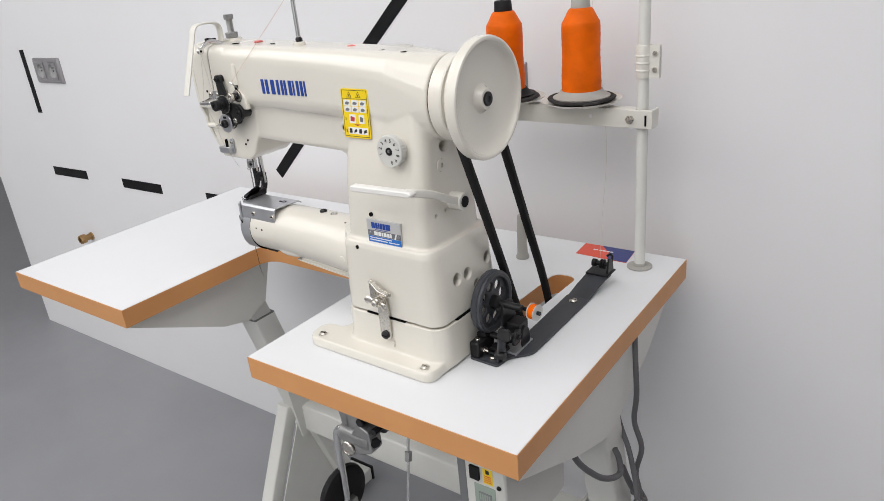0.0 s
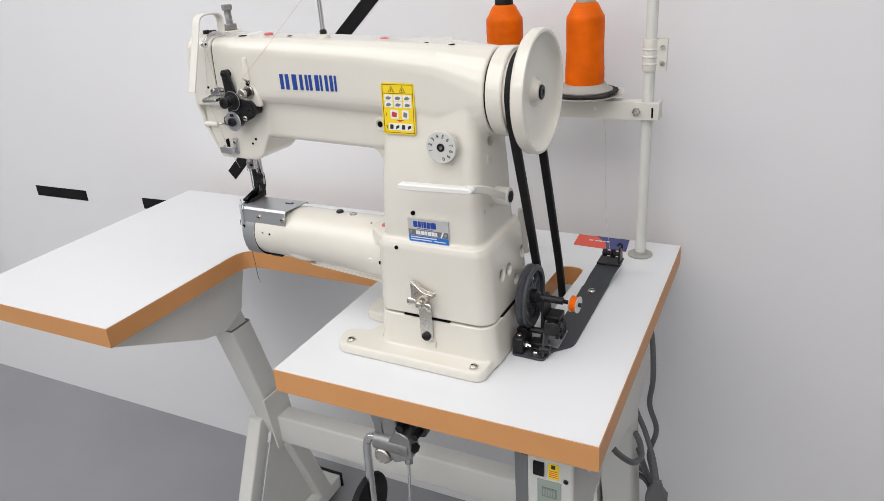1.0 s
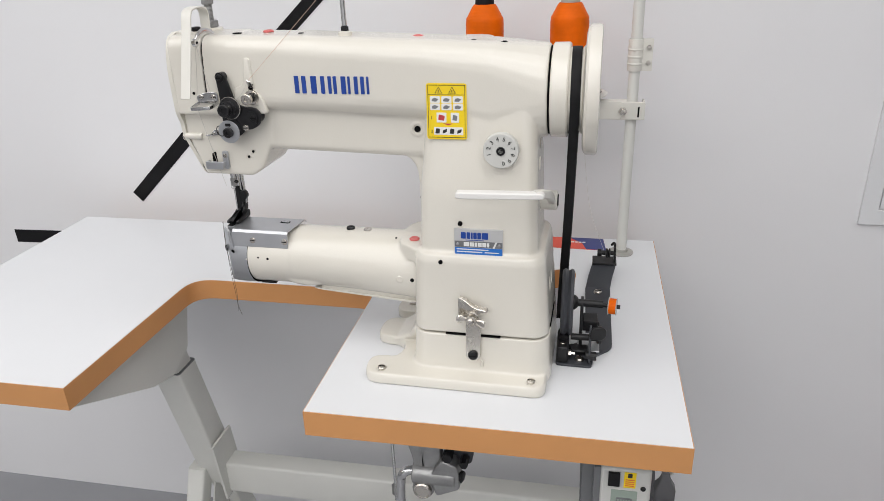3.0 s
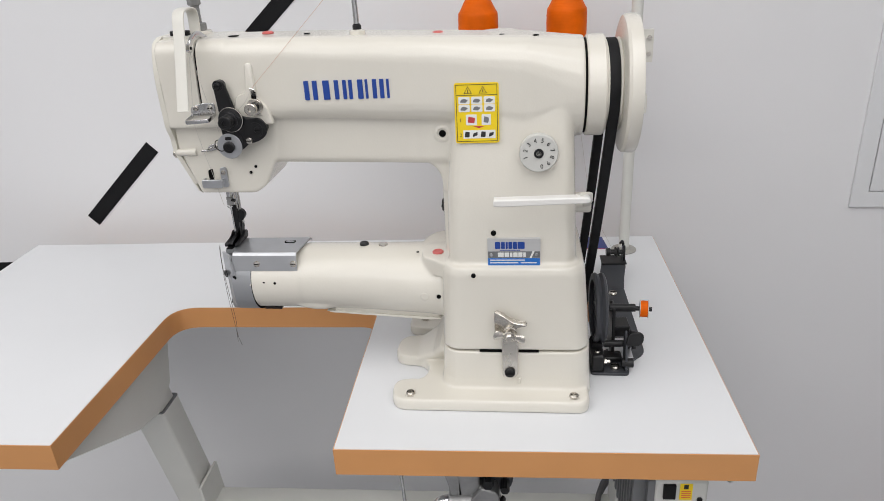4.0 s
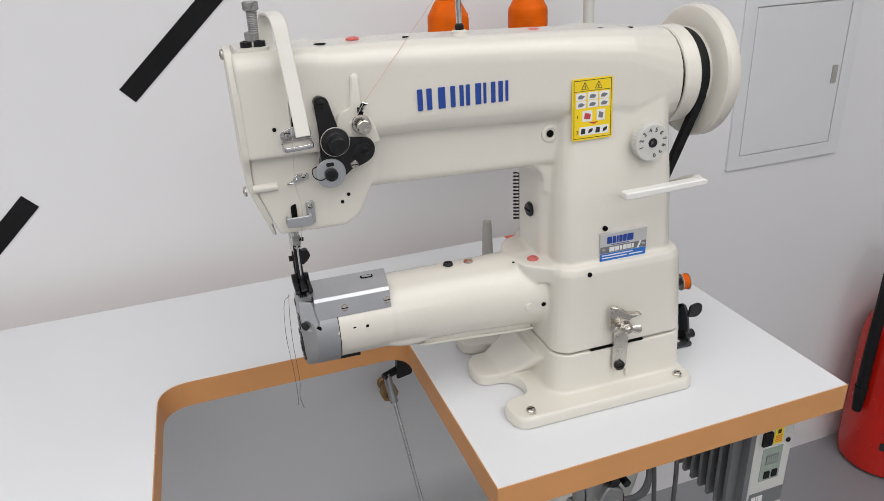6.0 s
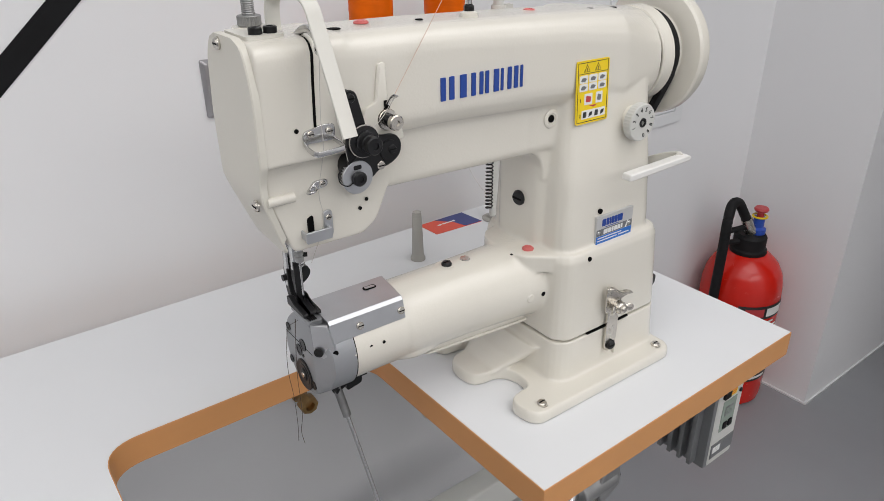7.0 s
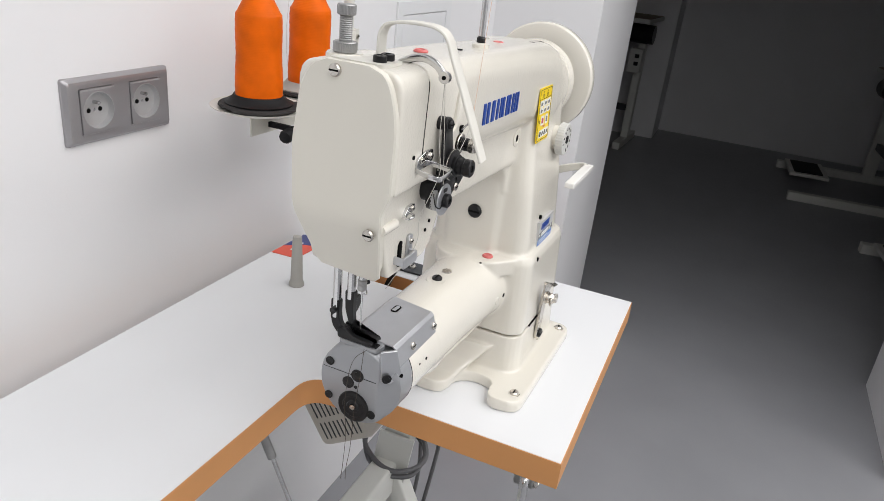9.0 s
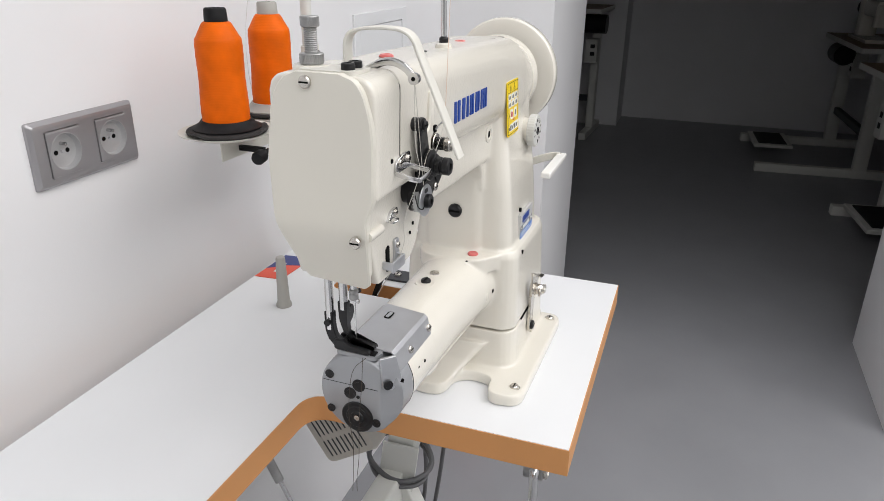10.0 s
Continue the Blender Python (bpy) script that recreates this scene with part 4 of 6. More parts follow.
b = B(); turned(b, [(0.0036, 0.0012), (0.003, 0.0030), (0, 0.0032)], (-0.2530, 0.1000, 1.0130), (-1, 0, 0), 16)
part("shaft_end", b, NICKEL, bs)
for py, pz, r in ((0.0973, 1.0511, 0.0070), (0.1075, 1.0400, 0.0066), (0.0985, 1.0370, 0.0018), (0.1300, 1.0575, 0.0048), (0.1300, 1.0165, 0.0045), (0.0790, 1.0105, 0.0048)):
    b = B(); turned(b, [(r, -0.002), (r, 0.0009), (r * 0.6, 0.0009), (r * 0.55, 0.0005), (0, 0.0005)], (-0.2530, py, pz), (-1, 0, 0), 20)
    part("cap_screw", b, BLACK, cap)
# bright clip folded over the facet, with its screw
b = B()
CLIP = [(-0.2522, 0.0745, 1.0868), (-0.2400, 0.0620, 1.0872), (-0.2345, 0.0590, 1.0610), (-0.2365, 0.0590, 1.0560), (-0.2450, 0.0650, 1.0495), (-0.2515, 0.0720, 1.0530)]
out = V(-0.70, -0.71, 0.0)
loft(b, [[Vector(p) + out * h for p in CLIP] for h in (-0.001, 0.0022)])
sc = part("side_clip", b, STEEL, cap, "bright steel clip on the end cap", bevel=0.0007)
b = B(); turned(b, [(0.0050, 0), (0.0050, 0.0012), (0.003, 0.0012), (0.0028, 0.0006), (0, 0.0006)], (-0.2501, 0.0661, 1.0574), (-0.70, -0.71, 0), 20)
part("clip_screw", b, BLACK, sc)
# notch drawn as a black disc, shade as colour
b = B(); turned(b, [(0.0030, 0), (0.0030, 0.0008), (0, 0.0008)], (-0.2360, 0.0578, 1.0555), (-0.25, -0.96, 0), 14)
part("clip_notch", b, SHADEBLACK, sc)
# top cover plate with folded side
b = B()
sec = [(0.0605, 1.0640), (0.0622, 1.0635), (0.0662, 1.0835), (0.0688, 1.0858), (0.1160, 1.0862), (0.1220, 1.0822), (0.1232, 1.0832), (0.1168, 1.0880), (0.0680, 1.0876), (0.0645, 1.0842)]
loft(b, [[(x + (0.0065 if (x > -0.2 and k in (4, 5, 6, 7)) else 0.0) - (0.003 if (x < -0.2 and k in (0, 1)) else 0.0), p[0], p[1]) for k, p in enumerate(sec)] for x in (-0.2370, -0.1500)])
cov = part("bed_cover", b, STEEL, mach, "brushed steel cover plate over the bed", bevel=0.0004)
for sx in (-0.2040, -0.1545):
    slot_screw(sx, 0.0625, 1.0735, (0, -1, 0.22), 0.0042, cov)
# black slab paints the shade of the finger hole
b = B(); prism(b, round_poly([(-0.176, 0.0985), (-0.161, 0.0985), (-0.161, 0.1060), (-0.176, 0.1060)], 0.003, 4), "z", 1.0862, 1.0884)
fw = part("finger_hole", b, SHADEBLACK, cov)
b = B(); prism(b, round_poly([(-0.1740, 0.1005), (-0.1625, 0.0998), (-0.1625, 0.1040), (-0.1740, 0.1048)], 0.0015, 3), "z", 1.0862, 1.0888)
part("clip", b, STEEL, fw)
b = B(); prism(b, round_poly([(-0.2520, 0.078), (-0.2370, 0.076), (-0.2370, 0.124), (-0.2520, 0.122)], 0.004, 3), "z", 1.0825, 1.0868)
np_ = part("needle_plate", b, CASTGREY, mach, "steel needle plate")
b = B()
for k in range(4):
    box(b, -0.2500 + k * 0.0021, -0.2486 + k * 0.0021, 0.080, 0.106, 1.0855, 1.0882)
part("feed_dog", b, BLACK, np_)
# oil screws on top of the bed
b = B(); turned(b, [(0.013, 0), (0.0115, 0.002), (0, 0.002)], (-0.068, 0.1015, 1.0815), seg=24)
part("oil_boss", b, CREAM, mach)
slot_screw(-0.0660, 0.1010, 1.0835, (0, 0, 1), 0.0062, mach, "oil_screw", BLACK)
b = B(); turned(b, [(0.0062, 0), (0.0058, 0.0014), (0, 0.0016)], (-0.040, 0.1000, 1.0838), seg=18)
part("sight_glass", b, NICKEL, mach)
# underside of the bed
b = B()
prism(b, [(-0.112, 0.9965), (0.030, 0.9865), (0.034, 0.9900), (0.034, 1.014), (-0.100, 1.014)], "y", 0.0730, 0.1255)
part("bottom_cover", b, CREAM, mach, bevel=0.0015)
b = B()
prism(b, round_poly([(-0.120, 0.9990), (-0.112, 0.9965), (0.022, 0.9865), (0.036, 0.9870), (0.036, 0.9890), (-0.112, 0.9990)], 0.0010, 3), "y", 0.0705, 0.1280)
part("cover_lip", b, CREAM, mach, bevel=0.0008)
b = B(); turned(b, [(0.013, 0.978), (0.013, 0.995)], (-0.012, 0.105, 0), seg=20)
part("drain_plug", b, CREAM, mach)
b = B(); box(b, -0.212, -0.188, 0.084, 0.114, 0.9940, 0.9970)
part("hook_clip", b, BLACK, mach)

# ---- thread tension set on the head ----
def disc_stack(x, y, z, rows, parent, name, material, seg=32):
    b = B(); turned(b, rows, (x, y, z), (0, -1, 0), seg)
    return part(name, b, material, parent)


b = B()
prism(b, round_poly([(-0.2140, 1.3165), (-0.2005, 1.3165), (-0.1900, 1.276), (-0.1790, 1.272), (-0.1620, 1.271), (-0.1555, 1.262), (-0.1575, 1.250), (-0.1680, 1.243), (-0.1820, 1.240), (-0.1900, 1.232), (-0.2080, 1.234), (-0.2130, 1.255), (-0.2115, 1.280)], [0.007, 0.007, 0.006, 0.01, 0.008, 0.006, 0.006, 0.008, 0.006, 0.006, 0.006, 0.01, 0.01], 4), "y", 0.0462, 0.0502)
tn = part("tension_bracket", b, BLACK, mach, "black tension bracket", bevel=0.001)
b = B(); rod(b, (-0.2072, 0.058, 1.3100), (-0.2072, 0.0455, 1.3100), 0.0062, seg=24)
part("pivot", b, BLACK, tn)
slot_screw(-0.2072, 0.0455, 1.3100, (0, -1, 0), 0.0044, tn, "pivot_screw", BLACK)
b = B(); rod(b, (-0.170, 0.068, 1.257), (-0.170, 0.045, 1.257), 0.0095, seg=20); rod(b, (-0.200, 0.068, 1.245), (-0.200, 0.045, 1.245), 0.0125, seg=20)
part("stand_off", b, BLACK, tn)
for sx, sz in ((-0.167, 1.2575), (-0.1795, 1.2445)):
    slot_screw(sx, 0.0462, sz, (0, -1, 0), 0.0042, tn, "screw", BLACK if sz > 1.25 else NICKEL)
# main tension
disc_stack(-0.1970, 0.0462, 1.2710, [(0.0125, 0), (0.0145, 0.0012), (0.0145, 0.0020), (0.009, 0.0028), (0.0142, 0.0040), (0.0142, 0.0048), (0.010, 0.0058), (0.0105, 0.0085), (0.0080, 0.0095), (0, 0.0095)], tn, "tension_disc", BLACK)
disc_stack(-0.1970, 0.0435, 1.2710, [(0.0138, 0), (0.0150, 0.0003), (0.0150, 0.0009), (0.0138, 0.0012)], tn, "steel_washer", NICKEL)
b = B()
pts = [(-0.1970 + 0.0062 * math.cos(i * 0.7), 0.0420 - i * 0.00018, 1.2710 + 0.0062 * math.sin(i * 0.7)) for i in range(46)]
sweep(b, pts, [(0.0009 * math.cos(6.283 * i / 6), 0.0009 * math.sin(6.283 * i / 6)) for i in range(6)])
part("tension_spring", b, BLACK, tn)
disc_stack(-0.1970, 0.0370, 1.2710, [(0.0075, 0), (0.0082, 0.0008), (0.0082, 0.0045), (0.0070, 0.0052), (0.0070, 0.0062), (0.0082, 0.0070), (0.0082, 0.0125), (0.0072, 0.0135), (0.0035, 0.0135), (0.0035, 0.0120), (0, 0.0120)], tn, "tension_knob", BLACK, 24)
# lower tension with check spring
disc_stack(-0.2045, 0.0548, 1.2385, [(0.0120, 0), (0.0125, 0.006), (0.0105, 0.0075), (0.0150, 0.0090), (0.0155, 0.0098), (0.0150, 0.0104), (0.006, 0.0106), (0, 0.0106)], tn, "tension_disc", STEEL)
b = B(); disc = turned(b, [(0.0118, 0), (0.0122, 0.006), (0.0110, 0.007)], (-0.2045, 0.0585, 1.2385), (0, -1, 0), 28)
part("spring_housing", b, BLACK, tn)
disc_stack(-0.2045, 0.0455, 1.2380, [(0.0062, 0), (0.0068, 0.001), (0.0068, 0.0055), (0.0055, 0.0065), (0.003, 0.0065), (0.003, 0.005), (0, 0.005)], tn, "nut", BLACK, 20)
b = B(); prism(b, round_poly([(-0.2085, 1.246), (-0.2005, 1.246), (-0.2005, 1.250), (-0.2085, 1.250)], 0.0015, 3), "y", 0.0440, 0.0476)
part("stop", b, BLACK, tn)
b = B()
tube(b, [(-0.2175, 0.050, 1.2460), (-0.2225, 0.047, 1.2440), (-0.2220, 0.045, 1.2370), (-0.2155, 0.0435, 1.2330), (-0.2095, 0.0440, 1.2350)], 0.0006, 6)
part("check_spring", b, BLACK, tn)
# small upper tension
pt = disc_stack(-0.1676, 0.0550, 1.2839, [(0.0090, -0.004), (0.0088, 0.001), (0.0070, 0.0022), (0.0095, 0.0034), (0.0098, 0.0040), (0.0040, 0.0048), (0.0096, 0.0058), (0.0090, 0.0066), (0.0032, 0.0070), (0.0032, 0.0160), (0, 0.0160)], mach, "pretension", NICKEL)
disc_stack(-0.1676, 0.0395, 1.2839, [(0.0066, 0), (0.0072, 0.0008), (0.0072, 0.0050), (0.0062, 0.0060), (0.0026, 0.0060), (0.0026, 0.0045), (0, 0.0045)], pt, "knob", NICKEL)
b = B()
pts = [(-0.1676 + 0.0056 * math.cos(i * 0.7), 0.0475 - i * 0.00017, 1.2839 + 0.0056 * math.sin(i * 0.7)) for i in range(46)]
sweep(b, pts, [(0.0007 * math.cos(6.283 * i / 6), 0.0007 * math.sin(6.283 * i / 6)) for i in range(6)])
part("spring", b, BLACK, pt)
b = B(); sweep(b, smooth_path([(-0.170, 0.0535, 1.286), (-0.1665, 0.050, 1.297), (-0.1655, 0.044, 1.304), (-0.1640, 0.040, 1.307)], 5), rrect(-0.0030, 0.0030, -0.0006, 0.0006, 0.0005, 2), (0, 1, 0.2))
part("thread_guide", b, CHROME, mach)
# black block painted in as the shade of the guide's slot
b = B(); box(b, -0.1700, -0.1645, 0.0495, 0.0540, 1.2945, 1.3010)
part("guide_slot", b, SHADEBLACK, mach)
# cast ridges behind it
b = B(); loft(b, [[(-0.186, 0.056, 1.290), (-0.160, 0.056, 1.292), (-0.150, 0.056, 1.268), (-0.180, 0.056, 1.270)], [(-0.180, 0.0510, 1.288), (-0.164, 0.0510, 1.290), (-0.159, 0.0510, 1.272), (-0.178, 0.0510, 1.274)]])
part("cast_pad", b, CREAM, mach, bevel=0.002)
b = B(); loft(b, [[(p[0], y, p[1]) for p in round_poly([(-0.200 + i, 1.262 + i), (-0.148 - i, 1.262 + i), (-0.154 - i, 1.284), (-0.164 - i, 1.292), (-0.1655 - i, 1.334 - 2 * i), (-0.1735 + i, 1.334 - 2 * i), (-0.178 + i, 1.300), (-0.190 + i, 1.296)], 0.004, 4)] for y, i in ((0.0575, 0.0), (0.0530, 0.0), (0.0515, 0.0015))])
part("cast_ridge", b, CREAM, mach, bevel=0.002)

# wire guides
b = B(); prism(b, round_poly([(-0.2490, 1.2745), (-0.2190, 1.2745), (-0.2185, 1.2890), (-0.2320, 1.2895), (-0.2490, 1.2850)], 0.004, 3), "y", 0.0538, 0.0563)
gb = part("thread_bracket", b, CHROME, mach, "polished steel thread guide bracket", bevel=0.0004)
b = B(); sweep(b, smooth_path([(-0.2480, 0.0550, 1.2750), (-0.2490, 0.044, 1.2725), (-0.2480, 0.034, 1.2715), (-0.2420, 0.0325, 1.2715), (-0.2235, 0.0330, 1.2725), (-0.2200, 0.037, 1.2730), (-0.2200, 0.0550, 1.2755)], 5), rrect(-0.0009, 0.0009, -0.0024, 0.0024, 0.0008, 2))
part("loop", b, CHROME, gb)
for sx in (-0.2425, -0.2246):
    slot_screw(sx, 0.0538, 1.2832, (0, -1, 0), 0.0032, gb)
b = B(); prism(b, round_poly([(-0.2460, 1.2265), (-0.2250, 1.2300), (-0.2250, 1.2365), (-0.2380, 1.2360)], 0.003, 3), "y", 0.0640, 0.0675)
g2 = part("thread_eye", b, CHROME, mach, bevel=0.0005)
slot_screw(-0.2305, 0.0640, 1.2330, (0, -1, 0), 0.0028, g2)
b = B(); tube(b, [(-0.2370, 0.065, 1.2315), (-0.2400, 0.058, 1.2305), (-0.2450, 0.056, 1.2300), (-0.2475, 0.060, 1.2285), (-0.2430, 0.065, 1.2285)], 0.0012, 8)
part("loop", b, CHROME, g2)
b = B(); prism(b, round_poly([(-0.2320, 1.180), (-0.2230, 1.180), (-0.2230, 1.2060), (-0.2320, 1.2060)], 0.004, 4), "y", 0.0640, 0.0670)
g3 = part("finger_guard_plate", b, STEEL, mach, bevel=0.0006)
slot_screw(-0.2275, 0.0640, 1.1995, (0, -1, 0), 0.0030, g3)
b = B(); prism(b, round_poly([(-0.2545, 1.1815), (-0.2280, 1.1815), (-0.2280, 1.1925), (-0.2545, 1.1925)], 0.002, 3), "y", 0.0560, 0.0585)
box(b, -0.2300, -0.2275, 0.0575, 0.0660, 1.184, 1.192)
box(b, -0.2545, -0.2525, 0.0575, 0.0690, 1.184, 1.192)
part("guard_bar", b, STEEL, g3, bevel=0.0006)
# black plate paints the shade in the opening for the bars
b = B(); prism(b, round_poly([(-0.2478, 1.179), (-0.2418, 1.179), (-0.2418, 1.2045), (-0.2478, 1.2020)], 0.0022, 3), "y", 0.0655, 0.0685)
part("bar_slot", b, SHADEBLACK, mach)

# needle bar, presser bars and feet
b = B(); rod(b, (-0.2455, 0.1300, 1.190), (-0.2455, 0.1300, 1.106), 0.0042)
pr = part("presser_bar", b, CHROME, mach)
b = B()
prism(b, round_poly([(0.1252, 1.126), (0.1348, 1.126), (0.1348, 1.106), (0.1320, 1.0960), (0.1250, 1.0885), (0.1130, 1.0885), (0.1130, 1.0950), (0.1190, 1.0965), (0.1235, 1.1010), (0.1252, 1.110)], [0.002, 0.002, 0.004, 0.004, 0.004, 0.002, 0.002, 0.004, 0.004, 0.004], 4), "x", -0.2490, -0.2420)
for x0, x1 in ((-0.2540, -0.2484), (-0.2394, -0.2345)):
    prism(b, round_poly([(0.1225, 1.0885), (0.0840, 1.0885), (0.0845, 1.0930), (0.1070, 1.0950), (0.1150, 1.1000), (0.1235, 1.0985)], [0.003, 0.002, 0.002, 0.004, 0.003, 0.003], 4), "x", x0, x1)
prism(b, round_poly([(-0.2530, 1.0890), (-0.2355, 1.0890), (-0.2355, 1.0965), (-0.2530, 1.0965)], 0.0015, 3), "y", 0.1150, 0.1228)
ft = part("outer_foot", b, BLACK, pr, "black forked presser foot", bevel=0.0008)
b = B(); turned(b, [(0.0034, 0), (0.0034, 0.004), (0, 0.004)], (-0.2490, 0.1300, 1.1150), (-1, 0, 0), 14)
part("foot_screw", b, BLACK, ft)
b = B(); rod(b, (-0.2440, 0.1150, 1.190), (-0.2440, 0.1150, 1.130), 0.0044)
pr2 = part("inner_presser_bar", b, CHROME, mach)
b = B(); prism(b, round_poly([(0.1100, 1.139), (0.1200, 1.139), (0.1190, 1.118), (0.1140, 1.1035), (0.1060, 1.0975), (0.0820, 1.0955), (0.0815, 1.0925), (0.1050, 1.0925), (0.1095, 1.1030), (0.1105, 1.116)], [0.002, 0.002, 0.004, 0.004, 0.003, 0.002, 0.001, 0.003, 0.004, 0.004], 3), "x", -0.2478, -0.2402)
part("inner_foot", b, BLACK, pr2, "black inner presser foot", bevel=0.001)
b = B(); prism(b, round_poly([(-0.2405, 1.112), (-0.2330, 1.117), (-0.2292, 1.124), (-0.2330, 1.132), (-0.2405, 1.130)], 0.003, 3), "y", 0.1110, 0.1180)
part("foot_lobe", b, BLACK, pr2, bevel=0.001)
b = B(); rod(b, (-0.2435, 0.1037, 1.190), (-0.2435, 0.1037, 1.150), 0.0036)
nb = part("needle_bar", b, CHROME, mach)
b = B(); turned(b, [(0, 0), (0.0036, 0), (0.0046, 0.0010), (0.0046, 0.0060), (0.0040, 0.0066), (0.0040, 0.0074), (0.0046, 0.0080), (0.0046, 0.0110), (0.0036, 0.0120), (0, 0.0120)], (-0.2435, 0.1037, 1.142), seg=16)
part("needle_clamp", b, ZINC, nb)
b = B(); rod(b, (-0.2435, 0.1037, 1.149), (-0.2360, 0.1010, 1.149), 0.0023)
part("clamp_screw", b, BLACK, nb)
b = B(); sweep(b, smooth_path([(-0.2470, 0.1000, 1.141), (-0.2435, 0.0985, 1.1392), (-0.2398, 0.1005, 1.141)], 4), rrect(-0.0006, 0.0006, -0.0006, 0.0006, 0.0004, 2), (0, 0, 1))
part("thread_hook", b, CHROME, nb)
b = B(); turned(b, [(0.0011, 1.143), (0.0010, 1.110), (0.0008, 1.097), (0.0002, 1.0895)], (-0.2437, 0.1030, 0), seg=10)
part("needle", b, CHROME, nb)

# ---- stickers and plates ----
# maker's name as plain blue shapes of its size
def arm_front(x):
    """Front of the arm's upper band at x."""
    return 0.0538 - 0.0009 - max(0.0, (x + 0.1)) * 0.021
for x, w, z0, z1 in ((-0.1060, 0.0055, 1.2895, 1.3115), (-0.0960, 0.0055, 1.2895, 1.3115), (-0.0835, 0.0075, 1.2895, 1.3115), (-0.0700, 0.0050, 1.2895, 1.3115), (-0.0600, 0.0042, 1.2895, 1.3115),
                     (-0.0530, 0.0042, 1.2895, 1.3115), (-0.0425, 0.0062, 1.2895, 1.3115), (-0.0335, 0.0030, 1.2895, 1.3115), (-0.0250, 0.0048, 1.2895, 1.3115), (-0.0165, 0.0048, 1.2895, 1.3115), (-0.0085, 0.0030, 1.2895, 1.3115)):
    y = arm_front(x + w / 2)
    b = B()
    prism(b, round_poly([(x, z0), (x + w, z0), (x + w, z1), (x, z1)], 0.0006, 2), "y", y - 0.0007, y + 0.003)
    part("name_bar", b, BLUEINK, mach)

b = B(); prism(b, round_poly([(0.0690, 1.2360), (0.1195, 1.2360), (0.1195, 1.3045), (0.0690, 1.3045)], 0.003, 3), "y", 0.0440, 0.0452)
st = part("warning_sticker", b, YELLOW, mach, "yellow safety sticker with black frame and small pictograms")
yf = 0.0440
def flat(name, pts, material, lift, parent=None):
    b = B(); prism(b, pts, "y", yf - lift, yf + 0.0004)
    return part(name, b, material, parent or st)
def frame_lines(x0, x1, z0, z1, w, lift):
    flat("rule", [(x0, z0), (x1, z0), (x1, z0 + w), (x0, z0 + w)], INK, lift)
    flat("rule", [(x0, z1 - w), (x1, z1 - w), (x1, z1), (x0, z1)], INK, lift)
    flat("rule", [(x0, z0 + w), (x0 + w, z0 + w), (x0 + w, z1 - w), (x0, z1 - w)], INK, lift)
    flat("rule", [(x1 - w, z0 + w), (x1, z0 + w), (x1, z1 - w), (x1 - w, z1 - w)], INK, lift)
frame_lines(0.0708, 0.1177, 1.2380, 1.3026, 0.0006, 0.00025)
flat("rule", [(0.0714, 1.2905), (0.1171, 1.2905), (0.1171, 1.2910), (0.0714, 1.2910)], INK, 0.00025)
for cx in (0.0845, 0.1015):
    flat("triangle", [(cx - 0.0047, 1.2925), (cx + 0.0047, 1.2925), (cx, 1.3007)], INK, 0.00025)
    flat("triangle_fill", [(cx - 0.0036, 1.2931), (cx + 0.0036, 1.2931), (cx, 1.2993)], YELLOW, 0.0004)
    flat("mark", [(cx - 0.0006, 1.2937), (cx + 0.0006, 1.2937), (cx + 0.0006, 1.2968), (cx - 0.0006, 1.2968)], INK, 0.00055)
rnd = random.Random(4)
for i in range(3):
    for j in range(2):
        x, z = 0.0735 + i * 0.0144, 1.2808 - j * 0.0088
        flat("pictogram", round_poly([(x, z), (x + 0.0128, z), (x + 0.0128, z + 0.0082), (x, z + 0.0082)], 0.0012, 2), PAPERWHITE, 0.00025)
        flat("pictogram_ink", round_poly([(x + 0.002, z + 0.002), (x + 0.009 + rnd.uniform(-.002, .002), z + 0.0015), (x + 0.011, z + 0.0045), (x + 0.006, z + 0.0062), (x + 0.003, z + 0.005)], 0.0008, 2), ALU, 0.0004)
for x, wd in ((0.0815, 0.0125), (0.0995, 0.0105)):
    flat("pictogram", round_poly([(x, 1.2568), (x + wd, 1.2568), (x + wd, 1.2690), (x, 1.2690)], 0.001, 2), PAPERWHITE, 0.00025)
    flat("pictogram_ink", round_poly([(x + 0.002, 1.2600), (x + wd - 0.003, 1.2590), (x + wd - 0.002, 1.2650), (x + 0.003, 1.2668)], 0.001, 2), REDPLASTIC if x < 0.09 else ALU, 0.0004)
flat("arrow", [(0.0895, 1.2556), (0.1025, 1.2556), (0.0960, 1.2532)], REDPLASTIC, 0.00025)
flat("pictogram", [(0.0780, 1.2415), (0.1150, 1.2415), (0.1150, 1.2510), (0.0780, 1.2510)], PAPERWHITE, 0.00025)
for i in range(4):
    x = 0.0795 + i * 0.0092
    flat("pictogram_ink", round_poly([(x, 1.2430), (x + 0.0055, 1.2430 + 0.002 * (i % 2)), (x + 0.006, 1.2490), (x + 0.001, 1.2495 - 0.002 * (i % 2))], 0.0008, 2), INK, 0.0004)
lettering("1", 0.0052, (0.0752, yf - 0.0004, 1.2625), FACE_FRONT, INK, st, "number")
lettering("2", 0.0052, (0.0752, yf - 0.0004, 1.2455), FACE_FRONT, INK, st, "number")
# lay the sticker on the leaning front of the arm
for ob in [st] + list(st.children):
    lean = Matrix.Identity(4)
    lean[1][2], lean[1][3] = 0.055, -0.055 * 1.236
    ob.data.transform(ob.matrix_basis.inverted() @ lean @ ob.matrix_basis)

